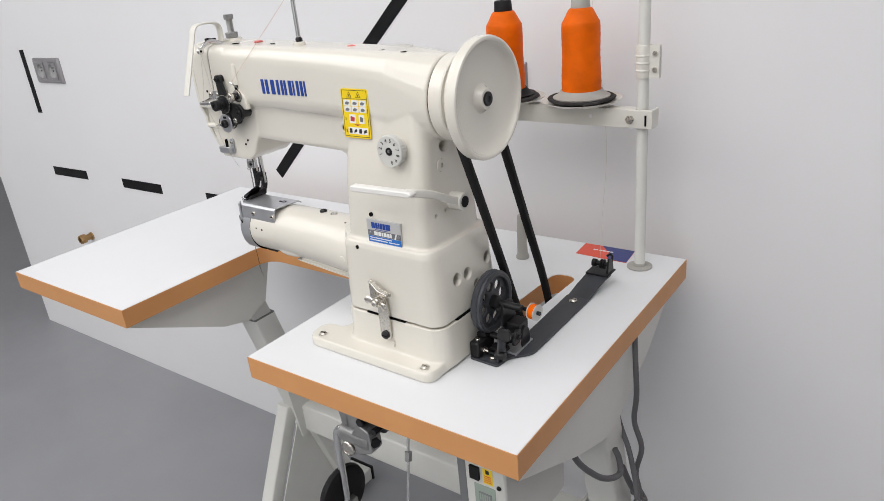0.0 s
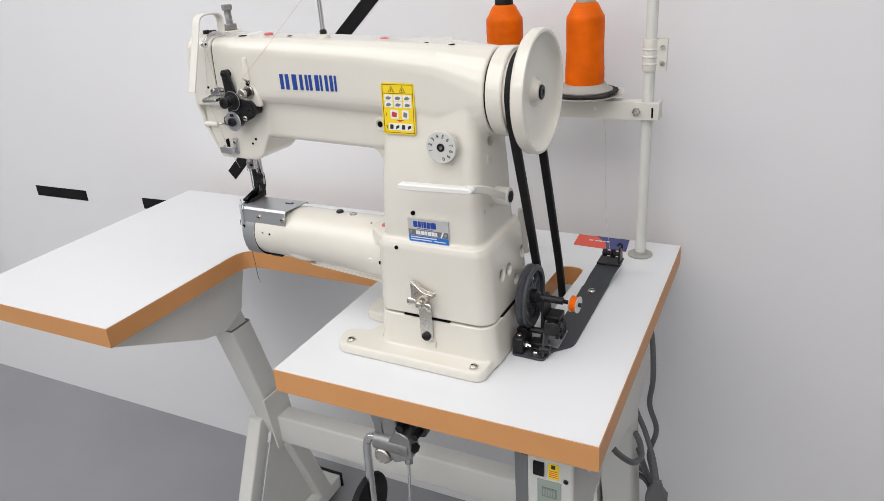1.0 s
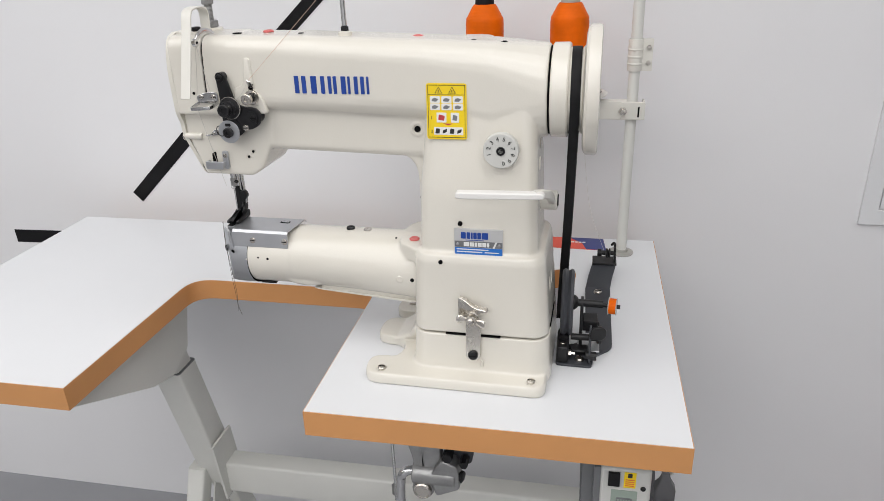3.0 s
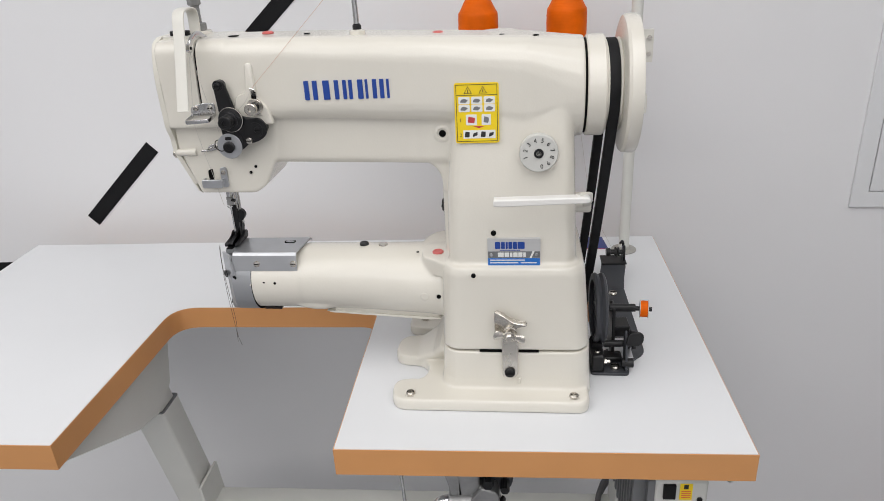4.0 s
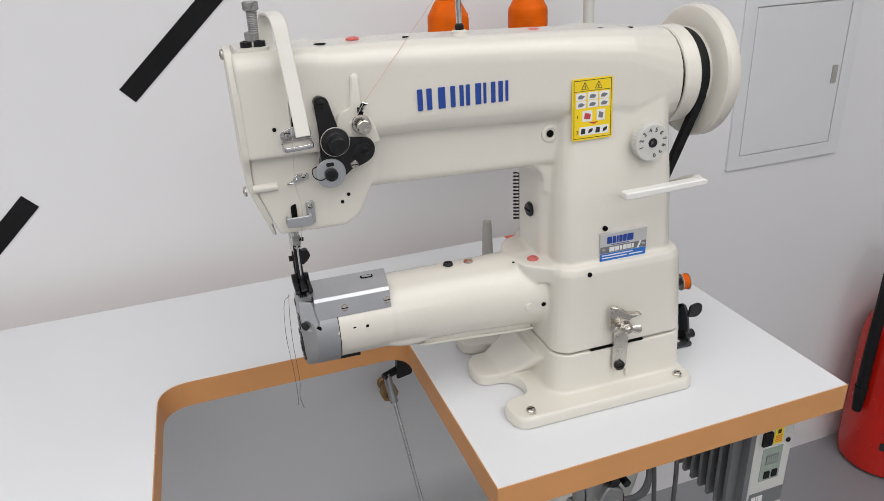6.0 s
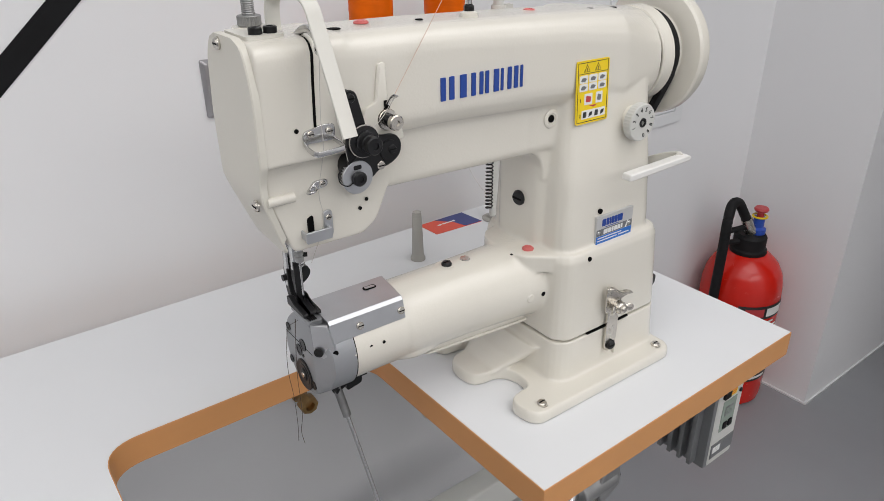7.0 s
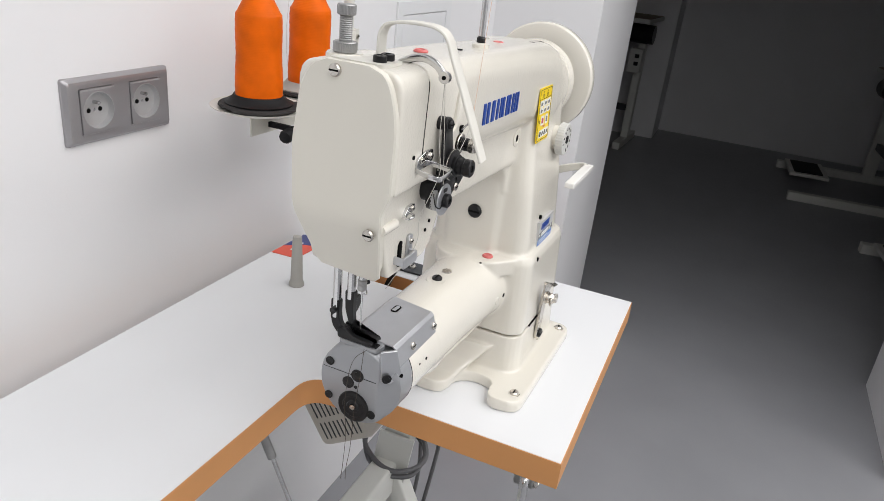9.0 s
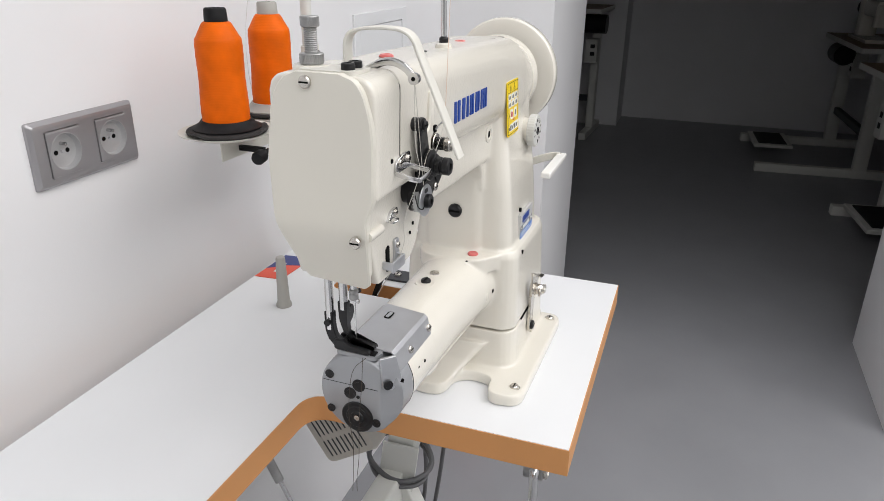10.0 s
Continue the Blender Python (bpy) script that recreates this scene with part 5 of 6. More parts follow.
b = B(); prism(b, [(0.1030, 1.0855), (0.1665, 1.0855), (0.1665, 1.1215), (0.1030, 1.1215)], "y", 0.0293, 0.0335)
pl = part("type_plate", b, PLATESILVER, mach, "riveted silver, black and blue type plate")
yf = 0.0293
flat("blue_band", [(0.1034, 1.0859), (0.1661, 1.0859), (0.1661, 1.0960), (0.1034, 1.0960)], PLATEBLUE, 0.0002, pl)
flat("dark_band", [(0.1034, 1.0965), (0.1661, 1.0965), (0.1661, 1.1050), (0.1034, 1.1050)], ALU, 0.0002, pl)
for x, w in ((0.1155, 0.0070), (0.1235, 0.0055), (0.1300, 0.0030), (0.1340, 0.0052), (0.1400, 0.0050), (0.1460, 0.0030)):
    flat("print_bar", [(x, 1.0978), (x + w, 1.0978), (x + w, 1.1036), (x, 1.1036)], PAPERWHITE, 0.0004, pl)
flat("slash", [(0.1535, 1.0965), (0.1560, 1.0965), (0.1595, 1.1050), (0.1570, 1.1050)], PAPERWHITE, 0.0004, pl)
for x, w in ((0.1120, 0.0065), (0.1195, 0.0045), (0.1250, 0.0025), (0.1283, 0.0045), (0.1336, 0.0048), (0.1392, 0.0085)):
    flat("name_bar", round_poly([(x, 1.1085), (x + w, 1.1085), (x + w, 1.1175), (x, 1.1175)], 0.001, 2), BLUEINK, 0.0004, pl)
flat("print_bar", [(0.118, 1.1062), (0.1420, 1.1062), (0.1420, 1.1070), (0.118, 1.1070)], BLUEINK, 0.0004, pl)
for x0, x1, z in ((0.1060, 0.1480, 1.0928), (0.1060, 0.1400, 1.0893), (0.1430, 0.1620, 1.0893)):
    flat("print_bar", [(x0, z), (x1, z), (x1, z + 0.0014), (x0, z + 0.0014)], PAPERWHITE, 0.0004, pl)
for x in (0.1075, 0.1620):
    b = B(); turned(b, [(0.0026, 0), (0.0022, 0.0010), (0, 0.0014)], (x, 0.0291, 1.1008), (0, -1, 0), 14)
    part("rivet", b, CHROME, pl)

# ---------- drive belt ----------
b = B()
belt = [(0.2345, 0.262, 0.64), (0.2350, 0.259, 0.74), (0.2375, 0.2365, 0.84), (0.2400, 0.205, 0.93), (0.2465, 0.129, 1.10), (0.2500, 0.065, 1.245)]
for a in range(200, -21, -20):
    belt.append((0.2505, 0.1040 + 0.0500 * math.cos(radians(a)), 1.2855 + 0.0500 * math.sin(radians(a))))
belt += [(0.2490, 0.191, 1.175), (0.2460, 0.246, 1.05), (0.2420, 0.300, 0.93), (0.2390, 0.328, 0.84), (0.2370, 0.340, 0.74), (0.2360, 0.342, 0.64)]
sweep(b, smooth_path(belt, 4), rrect(-0.0040, 0.0040, -0.0060, 0.0060, 0.001, 2), (1, 0, 0))
solid("drive_belt", b, RUBBER, "black rubber drive belt running from hand wheel through the table slot", "drive belt")

# ---------- bobbin winder ----------
bw = thing("bobbin_winder", (0.28, 0.2, T), "charcoal metal bobbin winder screwed to the table beside the machine", "bobbin winder")
b = B()
STRIP = round_poly([(0.238, 0.066), (0.289, 0.064), (0.292, 0.092), (0.319, 0.118), (0.320, 0.316), (0.278, 0.316), (0.280, 0.150), (0.270, 0.128), (0.240, 0.112)], [0.006, 0.006, 0.01, 0.012, 0.004, 0.004, 0.015, 0.01, 0.006], 4)
prism(b, STRIP, "z", T + 0.0005, T + 0.0040)
sweep(b, [(0.299, 0.306, T + 0.0022), (0.2995, 0.318, T + 0.0024), (0.303, 0.342, T + 0.0120), (0.3085, 0.366, T + 0.0215), (0.310, 0.384, T + 0.0218)], rrect(-0.0205, 0.0205, -0.0017, 0.0017, 0.001, 2))
part("base_strip", b, CHARCOAL, bw, bevel=0.0006)
for sx, sy in ((0.299, 0.296), (0.272, 0.080)):
    slot_screw(sx, sy, T + 0.004, (0, 0, 1), 0.0068, bw, "mount_screw")
b = B(); box(b, 0.239, 0.256, 0.067, 0.112, T + 0.004, T + 0.030)
box(b, 0.256, 0.284, 0.092, 0.112, T + 0.004, T + 0.012)
part("pivot_block", b, BLACK, bw, bevel=0.003)
b = B(); prism(b, round_poly([(0.068, T + 0.004), (0.092, T + 0.004), (0.096, T + 0.045), (0.088, T + 0.060), (0.076, T + 0.040)], 0.006, 3), "x", 0.2840, 0.2870)
part("side_arm", b, CHARCOAL, bw, bevel=0.0006)
slot_screw(0.2475, 0.078, T + 0.030, (0, 0, 1), 0.0036, bw, "block_screw", NICKEL)
b = B(); prism(b, round_poly([(0.2385, T + 0.030), (0.2565, T + 0.030), (0.2540, T + 0.037), (0.2410, T + 0.037)], 0.002, 2), "y", 0.088, 0.110)
part("brake_shoe", b, RUBBER, bw, bevel=0.001)
b = B(); turned(b, [(0.0050, 0), (0.0050, 0.004), (0.0030, 0.0042), (0.0030, 0.009), (0, 0.009)], (0.2560, 0.080, T + 0.014), (1, 0, 0), 6)
part("hex_nut", b, NICKEL, bw)
b = B(); rod(b, (0.280, 0.076, T + 0.014), (0.295, 0.076, T + 0.014), 0.0065)
part("pivot_nut", b, BLACK, bw)
# friction wheel with holes
WC = Vector((0.118, T + 0.0770))
def holed_disc(bm, r, holes, x0, x1, seg=48):
    loops = []
    for x in (x0, x1):
        rings = [[bm.verts.new((x, WC.x + r * math.cos(6.283185 * i / seg), WC.y + r * math.sin(6.283185 * i / seg))) for i in range(seg)]]
        for hy, hz, hr in holes:
            rings.append([bm.verts.new((x, hy + hr * math.cos(6.283185 * i / 16), hz + hr * math.sin(6.283185 * i / 16))) for i in range(16)])
        e = [bm.edges.new((rg[i], rg[(i + 1) % len(rg)])) for rg in rings for i in range(len(rg))]
        bmesh.ops.triangle_fill(bm, edges=e, use_beauty=True)
        loops.append(rings)
    for a, c in zip(*loops):
        ring_faces(bm, a, c)
holes = [(WC.x + 0.0265 * math.cos(6.283185 * i / 8 + 0.2), WC.y + 0.0265 * math.sin(6.283185 * i / 8 + 0.2), 0.0082) for i in range(8)]
b = B(); holed_disc(b, 0.0400, holes, 0.2490, 0.2535)
wh = part("friction_wheel", b, CHARCOAL, bw)
b = B()
rows = [(0.0395, 0.2435), (0.0440, 0.2425), (0.0475, 0.2440), (0.0485, 0.2475), (0.0455, 0.2515), (0.0485, 0.2555), (0.0475, 0.2585), (0.0440, 0.2600), (0.0395, 0.2590), (0.0395, 0.2435)]
prev = None
first = None
for r, x in rows:
    rg = [b.verts.new((x, WC.x + r * math.cos(6.283185 * i / 48), WC.y + r * math.sin(6.283185 * i / 48))) for i in range(48)]
    if prev:
        ring_faces(b, prev, rg)
    prev = rg
bmesh.ops.remove_doubles(b, verts=b.verts[:], dist=1e-5)
part("rim", b, CHARCOAL, wh)
b = B(); turned(b, [(0.011, -0.006), (0.011, 0.006), (0.008, 0.010), (0.0055, 0.011), (0.0055, 0.046), (0, 0.046)], (0.2555, WC.x, WC.y), (1, 0.05, -0.05), 20)
rod(b, (0.270, 0.138, T + 0.0670), (0.3265, 0.1294, T + 0.0670), 0.0032)
part("spindle", b, BLACK, bw)
b = B()
prism(b, round_poly([(0.105, T + 0.006), (0.150, T + 0.006), (0.148, T + 0.048), (0.140, T + 0.078), (0.112, T + 0.080), (0.108, T + 0.040)], 0.006, 3), "x", 0.2700, 0.2745)
prism(b, round_poly([(0.120, T + 0.006), (0.146, T + 0.006), (0.144, T + 0.030), (0.135, T + 0.040), (0.124, T + 0.036)], 0.006, 3), "x", 0.2960, 0.2990)
box(b, 0.2745, 0.2960, 0.118, 0.146, T + 0.030, T + 0.046)
part("frame", b, BLACK, bw, bevel=0.0012)
b = B(); prism(b, round_poly([(0.2835, T + 0.042), (0.3000, T + 0.040), (0.3070, T + 0.046), (0.3070, T + 0.058), (0.3010, T + 0.062), (0.2870, T + 0.060)], 0.004, 3), "y", 0.0745, 0.0785)
part("trip_tab", b, BLACK, bw, bevel=0.0012)
b = B(); rod(b, (0.2580, 0.100, T + 0.030), (0.3000, 0.100, T + 0.030), 0.0048)
part("lower_shaft", b, BLACK, bw)
b = B(); prism(b, round_poly([(0.094, T + 0.022), (0.112, T + 0.024), (0.116, T + 0.042), (0.104, T + 0.046), (0.096, T + 0.036)], 0.005, 3), "x", 0.2965, 0.3020)
tg = part("trip_lever", b, BLACK, bw, bevel=0.0015)
slot_screw(0.3020, 0.106, T + 0.033, (1, 0, 0), 0.0045, tg, "screw", BLACK)
b = B(); box(b, 0.268, 0.300, 0.100, 0.152, T + 0.0042, T + 0.0075)
part("spring_plate", b, STEEL, bw, bevel=0.0006)
# thread tension of the winder
b = B(); box(b, 0.289, 0.331, 0.366, 0.400, T + 0.0235, T + 0.0270)
prism(b, round_poly([(0.370, T + 0.0268), (0.396, T + 0.0268), (0.392, T + 0.048), (0.376, T + 0.056)], 0.004, 3), "x", 0.3255, 0.3290)
wt = part("tension_bracket", b, BLACK, bw, bevel=0.001)
b = B(); turned(b, [(0.004, 0), (0.004, 0.006), (0.0085, 0.007), (0.0085, 0.009), (0.005, 0.010), (0.0085, 0.012), (0.0085, 0.014), (0.0045, 0.015), (0.0045, 0.021), (0.0070, 0.022), (0.0070, 0.029), (0, 0.029)], (0.3260, 0.380, T + 0.042), (-1, 0, 0), 20)
part("tension_disc", b, BLACK, wt)
b = B(); tube(b, [(0.3275, 0.390, T + 0.045), (0.3275, 0.393, T + 0.053), (0.325, 0.389, T + 0.058), (0.321, 0.384, T + 0.056)], 0.0022, 8)
part("eyelet", b, BLACK, wt)

bob = thing("bobbin", (0.3160, 0.131, T + 0.0670), "small bobbin full of orange thread on the winder spindle", "bobbin")
ax = Vector((1, -0.15, 0.0)).normalized()
b = B(); turned(b, [(0.0030, -0.006), (0.0128, -0.006), (0.0128, -0.0052), (0.004, -0.0050)], (0.3160, 0.131, T + 0.0670), ax, 28)
turned(b, [(0.0030, 0.0050), (0.0128, 0.0052), (0.0128, 0.0060), (0.003, 0.0060)], (0.3160, 0.131, T + 0.0670), ax, 28)
part("flange", b, BOXGREY, bob)
b = B(); turned(b, [(0.0112, -0.0050), (0.0116, -0.002), (0.0116, 0.002), (0.0112, 0.0050)], (0.3160, 0.131, T + 0.0670), ax, 28)
part("thread_winding", b, ORANGE, bob)

# ---------- thread stand ----------
PXY = (0.344, 0.481)
ts = thing("thread_stand", (*PXY, T), "off-white steel thread stand pole with spool arm and two spool plates", "thread stand")
b = B(); rod(b, (*PXY, T), (*PXY, 1.66), 0.0095, seg=28)
part("pole", b, LEGPAINT, ts)
b = B(); turned(b, [(0.0228, 0), (0.0228, 0.0022), (0.0215, 0.0030), (0.0125, 0.0038), (0.0118, 0.0075), (0.0095, 0.0085)], (*PXY, T + 0.0003), seg=32)
part("pole_flange", b, GREYPLASTIC, ts)
b = B()
sec = [(PXY[1] - 0.019, 1.160), (PXY[1] + 0.019, 1.160), (PXY[1] + 0.019, 1.192), (PXY[1] - 0.019, 1.192)]
sweep(b, [(0.055, PXY[1] - 0.012, 1.180), (0.362, PXY[1] - 0.012, 1.178)], [(-0.0012, -0.016), (0.0012, -0.016), (0.0012, 0.016), (-0.0012, 0.016)])
sweep(b, [(0.055, PXY[1] - 0.001, 1.195), (0.335, PXY[1] - 0.001, 1.193)], [(-0.012, -0.0012), (0.012, -0.0012), (0.012, 0.0012), (-0.012, 0.0012)])
arm = part("spool_arm", b, WHITEMETAL, ts, "folded off-white sheet steel arm", bevel=0.0006)
b = B(); box(b, 0.325, 0.366, PXY[1] - 0.0165, PXY[1] - 0.0125, 1.163, 1.194)
box(b, 0.362, 0.366, PXY[1] - 0.0125, PXY[1] + 0.016, 1.163, 1.194)
part("clamp", b, WHITEMETAL, arm, bevel=0.001)
# slot shown by a black bar, no cut; its shade is colour
b = B(); box(b, 0.3535, 0.3565, PXY[1] - 0.0180, PXY[1] - 0.0160, 1.168, 1.186)
part("clamp_slot", b, SHADEBLACK, arm)
b = B(); turned(b, [(0.0075, 0), (0.0075, 0.0035), (0.0048, 0.0036), (0.0048, 0.008), (0, 0.0085)], (0.328, PXY[1] - 0.0165, 1.178), (0, -1, 0), 6)
part("clamp_bolt", b, NICKEL, arm)
b = B(); turned(b, [(0.0035, 0), (0.0035, 0.0008), (0, 0.0008)], (0.255, PXY[1] - 0.0131, 1.180), (0, -1, 0), 14)
part("hole", b, PAPERWHITE, arm)
b = B(); turned(b, [(0.004, 0), (0.004, 0.018), (0.0095, 0.020), (0.0105, 0.024), (0.0105, 0.034), (0.009, 0.038), (0, 0.039)], (0.100, 0.418, 1.176), (-1, -0.1, -0.1), 10)
box(b, 0.096, 0.102, 0.424, PXY[1] - 0.010, 1.172, 1.180)
part("knob", b, RUBBER, arm, "black plastic clamp knob")
# joint sleeve on the pole
b = B(); turned(b, [(0.0125, 1.246), (0.0130, 1.248), (0.0130, 1.297), (0.0125, 1.299)], (*PXY, 0), seg=28)
for z in (1.258, 1.270, 1.282):
    turned(b, [(0.0128, z - 0.003), (0.0140, z), (0.0128, z + 0.003)], (*PXY, 0), seg=28)
box(b, PXY[0] + 0.010, PXY[0] + 0.028, PXY[1] - 0.006, PXY[1] - 0.003, 1.246, 1.299)
box(b, PXY[0] + 0.010, PXY[0] + 0.028, PXY[1] + 0.001, PXY[1] + 0.004, 1.246, 1.299)
sl = part("joint_sleeve", b, WHITEMETAL, ts)
for z in (1.260, 1.286):
    b = B(); turned(b, [(0.0042, 0), (0.0042, 0.0032), (0, 0.0034)], (PXY[0] + 0.021, PXY[1] - 0.006, z), (0, -1, 0), 6)
    part("clamp_bolt", b, NICKEL, sl)

CONES = ((0.0835, 0.475), (0.2300, 0.485))
for cx_, cy_ in CONES:
    b = B(); turned(b, [(0.010, 1.190), (0.030, 1.1945), (0.060, 1.2000), (0.0705, 1.2045), (0.0712, 1.2060), (0.0620, 1.2025), (0.0, 1.1985)], (cx_, cy_, 0), seg=44)
    pn = part("spool_plate", b, WHITEMETAL, ts, "shallow white spool dish")
    b = B(); rod(b, (cx_, cy_, 1.165), (cx_, cy_, 1.36), 0.0042)
    part("spindle", b, WHITEMETAL, pn)
    b = B()
    rows = []
    rr = random.Random(int(cx_ * 1000))
    wob = [rr.uniform(-0.0025, 0.0025) for i in range(12)]
    for h, r in ((1.2030, 0.046), (1.2040, 0.0575), (1.2070, 0.0600), (1.2095, 0.0585), (1.2090, 0.046)):
        rows.append([(cx_ + (r + (0.5 if r > 0.05 else 0) * wob[i // 4]) * math.cos(6.283185 * i / 48), cy_ + r * math.sin(6.283185 * i / 48), h + (wob[(i // 4 + 3) % 12] * 0.8 if r > 0.05 else 0)) for i in range(48)])
    loft(b, rows)
    part("felt_pad", b, FELT, pn, "dark felt pad with uneven edge")

def thread_cone(x, y, foot, label, top, height):
    th = thing("thread_cone", (x, y, 1.209), label, "thread spool", "orange thread cones on the stand")
    b = B(); turned(b, [(0.0500, 1.2095), (0.0505, 1.2115), (0.0450, 1.2130), (0.0385, 1.2200), (0.0370, 1.2225), (0, 1.2225)], (x, y, 0), seg=44)
    part("spool_foot", b, foot, th)
    b = B()
    prof = [(0.0320, 1.2190), (0.0332, 1.2200)]
    for i in range(27):
        t = i / 26
        prof.append((0.0342 + 0.0005 * math.sin(t * 9) + (0.0003 if i % 3 == 0 else 0) - 0.0018 * t, 1.2210 + (height - 0.0185) * t))
    z = prof[-1][1]
    prof += [(0.0318, z + 0.0015), (0.0300, z + 0.0040), (0.0215, z + 0.0200), (0.0190, z + 0.0230), (0.016, z + 0.0240)]
    turned(b, prof, (x, y, 0), seg=56)
    part("thread_winding", b, ORANGE, th, "glossy orange wound thread")
    b = B(); turned(b, [(0.0160, z + 0.020), (0.0165, z + 0.0240), (0.0155, z + 0.0400), (0.0140, z + 0.0420), (0.007, z + 0.0420), (0.007, z + 0.030), (0, z + 0.030)], (x, y, 0), seg=32)
    part("spool_tip", b, top, th)

thread_cone(CONES[0][0], CONES[0][1], RUBBER, "orange thread cone on black plastic spool, on the stand", RUBBER, 0.134)
thread_cone(CONES[1][0], CONES[1][1], GREYPLASTIC, "orange thread cone on grey plastic spool, on the stand", GREYPLASTIC, 0.134)

# ---------- small things on the table ----------
b = B(); turned(b, [(0.0130, 0), (0.0130, 0.004), (0.0118, 0.006), (0.0104, 0.010), (0.0092, 0.050), (0.0078, 0.085), (0.0070, 0.089), (0, 0.090)], (0.1255, 0.431, T + 0.0003), seg=28)
solid("spool_pin", b, GREYPLASTIC, "tapered grey plastic post standing on the white table", "machine rest")
card = thing("business_card", (0.26, 0.514, T), "glossy red and dark blue card lying on the table", "card")
b = B(); prism(b, [(0.2115, 0.490), (0.3165, 0.4845), (0.3115, 0.5415), (0.2085, 0.5430)], "z", T + 0.0003, T + 0.0011)
part("sheet", b, CARDRED, card)
b = B(); prism(b, [(0.2450, 0.5425), (0.2700, 0.5150), (0.2780, 0.4868), (0.3165, 0.4848), (0.3113, 0.5413)], "z", T + 0.0011, T + 0.0014)
part("blue_print", b, CARDBLUE, card)
for x0, x1 in ((0.236, 0.2445), (0.248, 0.254), (0.2555, 0.2615), (0.263, 0.269), (0.2705, 0.2765)):
    b = B(); box(b, x0, x1, 0.5170, 0.5215, T + 0.0013, T + 0.0017)
    part("print_bar", b, PAPERWHITE, card)

# ---------- under the table ----------
cb = thing("control_box", (0.327, 0.02, 0.6740), "light grey motor control box with display hung under the table", "control box")
b = B(); box(b, 0.3050, 0.3700, -0.0600, 0.1100, 0.6820, 0.8320)
part("case", b, BOXGREY, cb, bevel=0.004)
b = B(); box(b, 0.312, 0.362, -0.030, 0.09, 0.830, T - TH)
part("hanger", b, ALU, cb)
for i in range(9):
    y = -0.045 + i * 0.0175
    b = B(); box(b, 0.2820, 0.3050, y, y + 0.006, 0.6900, 0.8300)
    part("cooling_fin", b, ALU, cb)
b = B(); box(b, 0.2970, 0.3055, -0.0590, 0.105, 0.6840, 0.8310)
part("side_panel", b, ALU, cb)
yf = -0.0600
def cflat(name, x0, x1, z0, z1, material, lift=0.0012, lab=""):
    b = B(); box(b, x0, x1, yf - lift, yf + 0.001, z0, z1)
    return part(name, b, material, cb, lab)
cflat("rocker_switch", 0.3152, 0.3299, 0.8060, 0.8270, RUBBER, 0.004, "black rocker switch")
cflat("warning_sticker", 0.3352, 0.3503, 0.8030, 0.8280, YELLOW, 0.0008, "yellow warning sticker")
for k in range(4):
    cflat("print_bar", 0.3371, 0.3485, 0.8060 + k * 0.0032, 0.8073 + k * 0.0032, CARDRED, 0.0010)
cflat("print_mark", 0.3398, 0.3454, 0.8200, 0.8265, INK, 0.0010)
cflat("panel", 0.3201, 0.3534, 0.7420, 0.7980, LCD, 0.0010)
cflat("display", 0.3269, 0.3473, 0.7700, 0.7860, ALU, 0.0016)
for k in range(5):
    cflat("segment", 0.3284 + k * 0.0036, 0.3307 + k * 0.0036, 0.7725, 0.7835, LCD, 0.0019)
for x in (0.3270, 0.3400):
    cflat("button", x, x + 0.0085, 0.7470, 0.7580, RUBBER, 0.003)
cflat("name_plate", 0.3088, 0.3662, 0.6960, 0.7220, ALU, 0.0010)
for x, w in ((0.3125, 0.007), (0.3205, 0.003), (0.3245, 0.007)):
    cflat("name_bar", x, x + w, 0.7050, 0.7160, PAPERWHITE, 0.0014)
slot_screw(0.3600, -0.0605, 0.8040, (0, -1, 0), 0.0035, cb, "screw", BLACK)

mo = thing("servo_motor", (0.20, 0.345, 0.60), "beige boxy servo motor with vent slots hung under the table", "motor")
MC, MS = math.cos(radians(32)), math.sin(radians(32))


def motor_face(py, pz):
    """A point of the motor's end, which hangs tilted round its shaft."""
    return 0.297 + py * MC + pz * MS, 0.730 - py * MS + pz * MC


b = B(); loft(b, [[(x, *motor_face(p[0] * s, p[1] * s)) for p in rrect(-0.054, 0.054, -0.050, 0.050, 0.012, 4)] for x, s in ((0.046, 0.92), (0.053, 1.0), (0.205, 1.0))])
part("housing", b, MOTORBEIGE, mo)
# charcoal bars on the shell paint the shade inside the vent slots
for k in range(9):
    for z0, z1 in ((-0.036, -0.006), (0.004, 0.034)):
        py = -0.038 + k * 0.0092
        b = B(); loft(b, [[(x, *motor_face(*p)) for p in ((py, z0), (py + 0.0020, z0), (py + 0.0020, z1), (py, z1))] for x in (0.0450, 0.0470)])
        part("vent_slot", b, CHARCOAL, mo)
b = B(); rod(b, (0.205, 0.302, 0.700), (0.2450, 0.302, 0.700), 0.040, seg=32)
part("pulley", b, ZINC, mo)
b = B(); box(b, 0.100, 0.190, 0.282, 0.340, 0.76, T - TH)
part("hanger", b, BLACK, mo)

# knee lifter
kl = thing("knee_lifter", (0.07, -0.03, 0.75), "zinc knee lifter with bent rod and round black pad", "knee lifter")
b = B()
loft(b, [[(0.072 + p[0], -0.026 + p[1], z) for p in rrect(-0.016, 0.016, -0.010, 0.010, 0.004, 3)] for z in (0.775, T - TH)])
rod(b, (0.045, -0.030, 0.765), (0.108, -0.030, 0.765), 0.017, seg=20)
rod(b, (0.060, -0.040, 0.742), (0.060, -0.010, 0.742), 0.016, seg=20)
prism(b, round_poly([(0.080, 0.735), (0.115, 0.752), (0.112, 0.790), (0.090, 0.800), (0.070, 0.770)], 0.006, 3), "y", -0.044, -0.018)
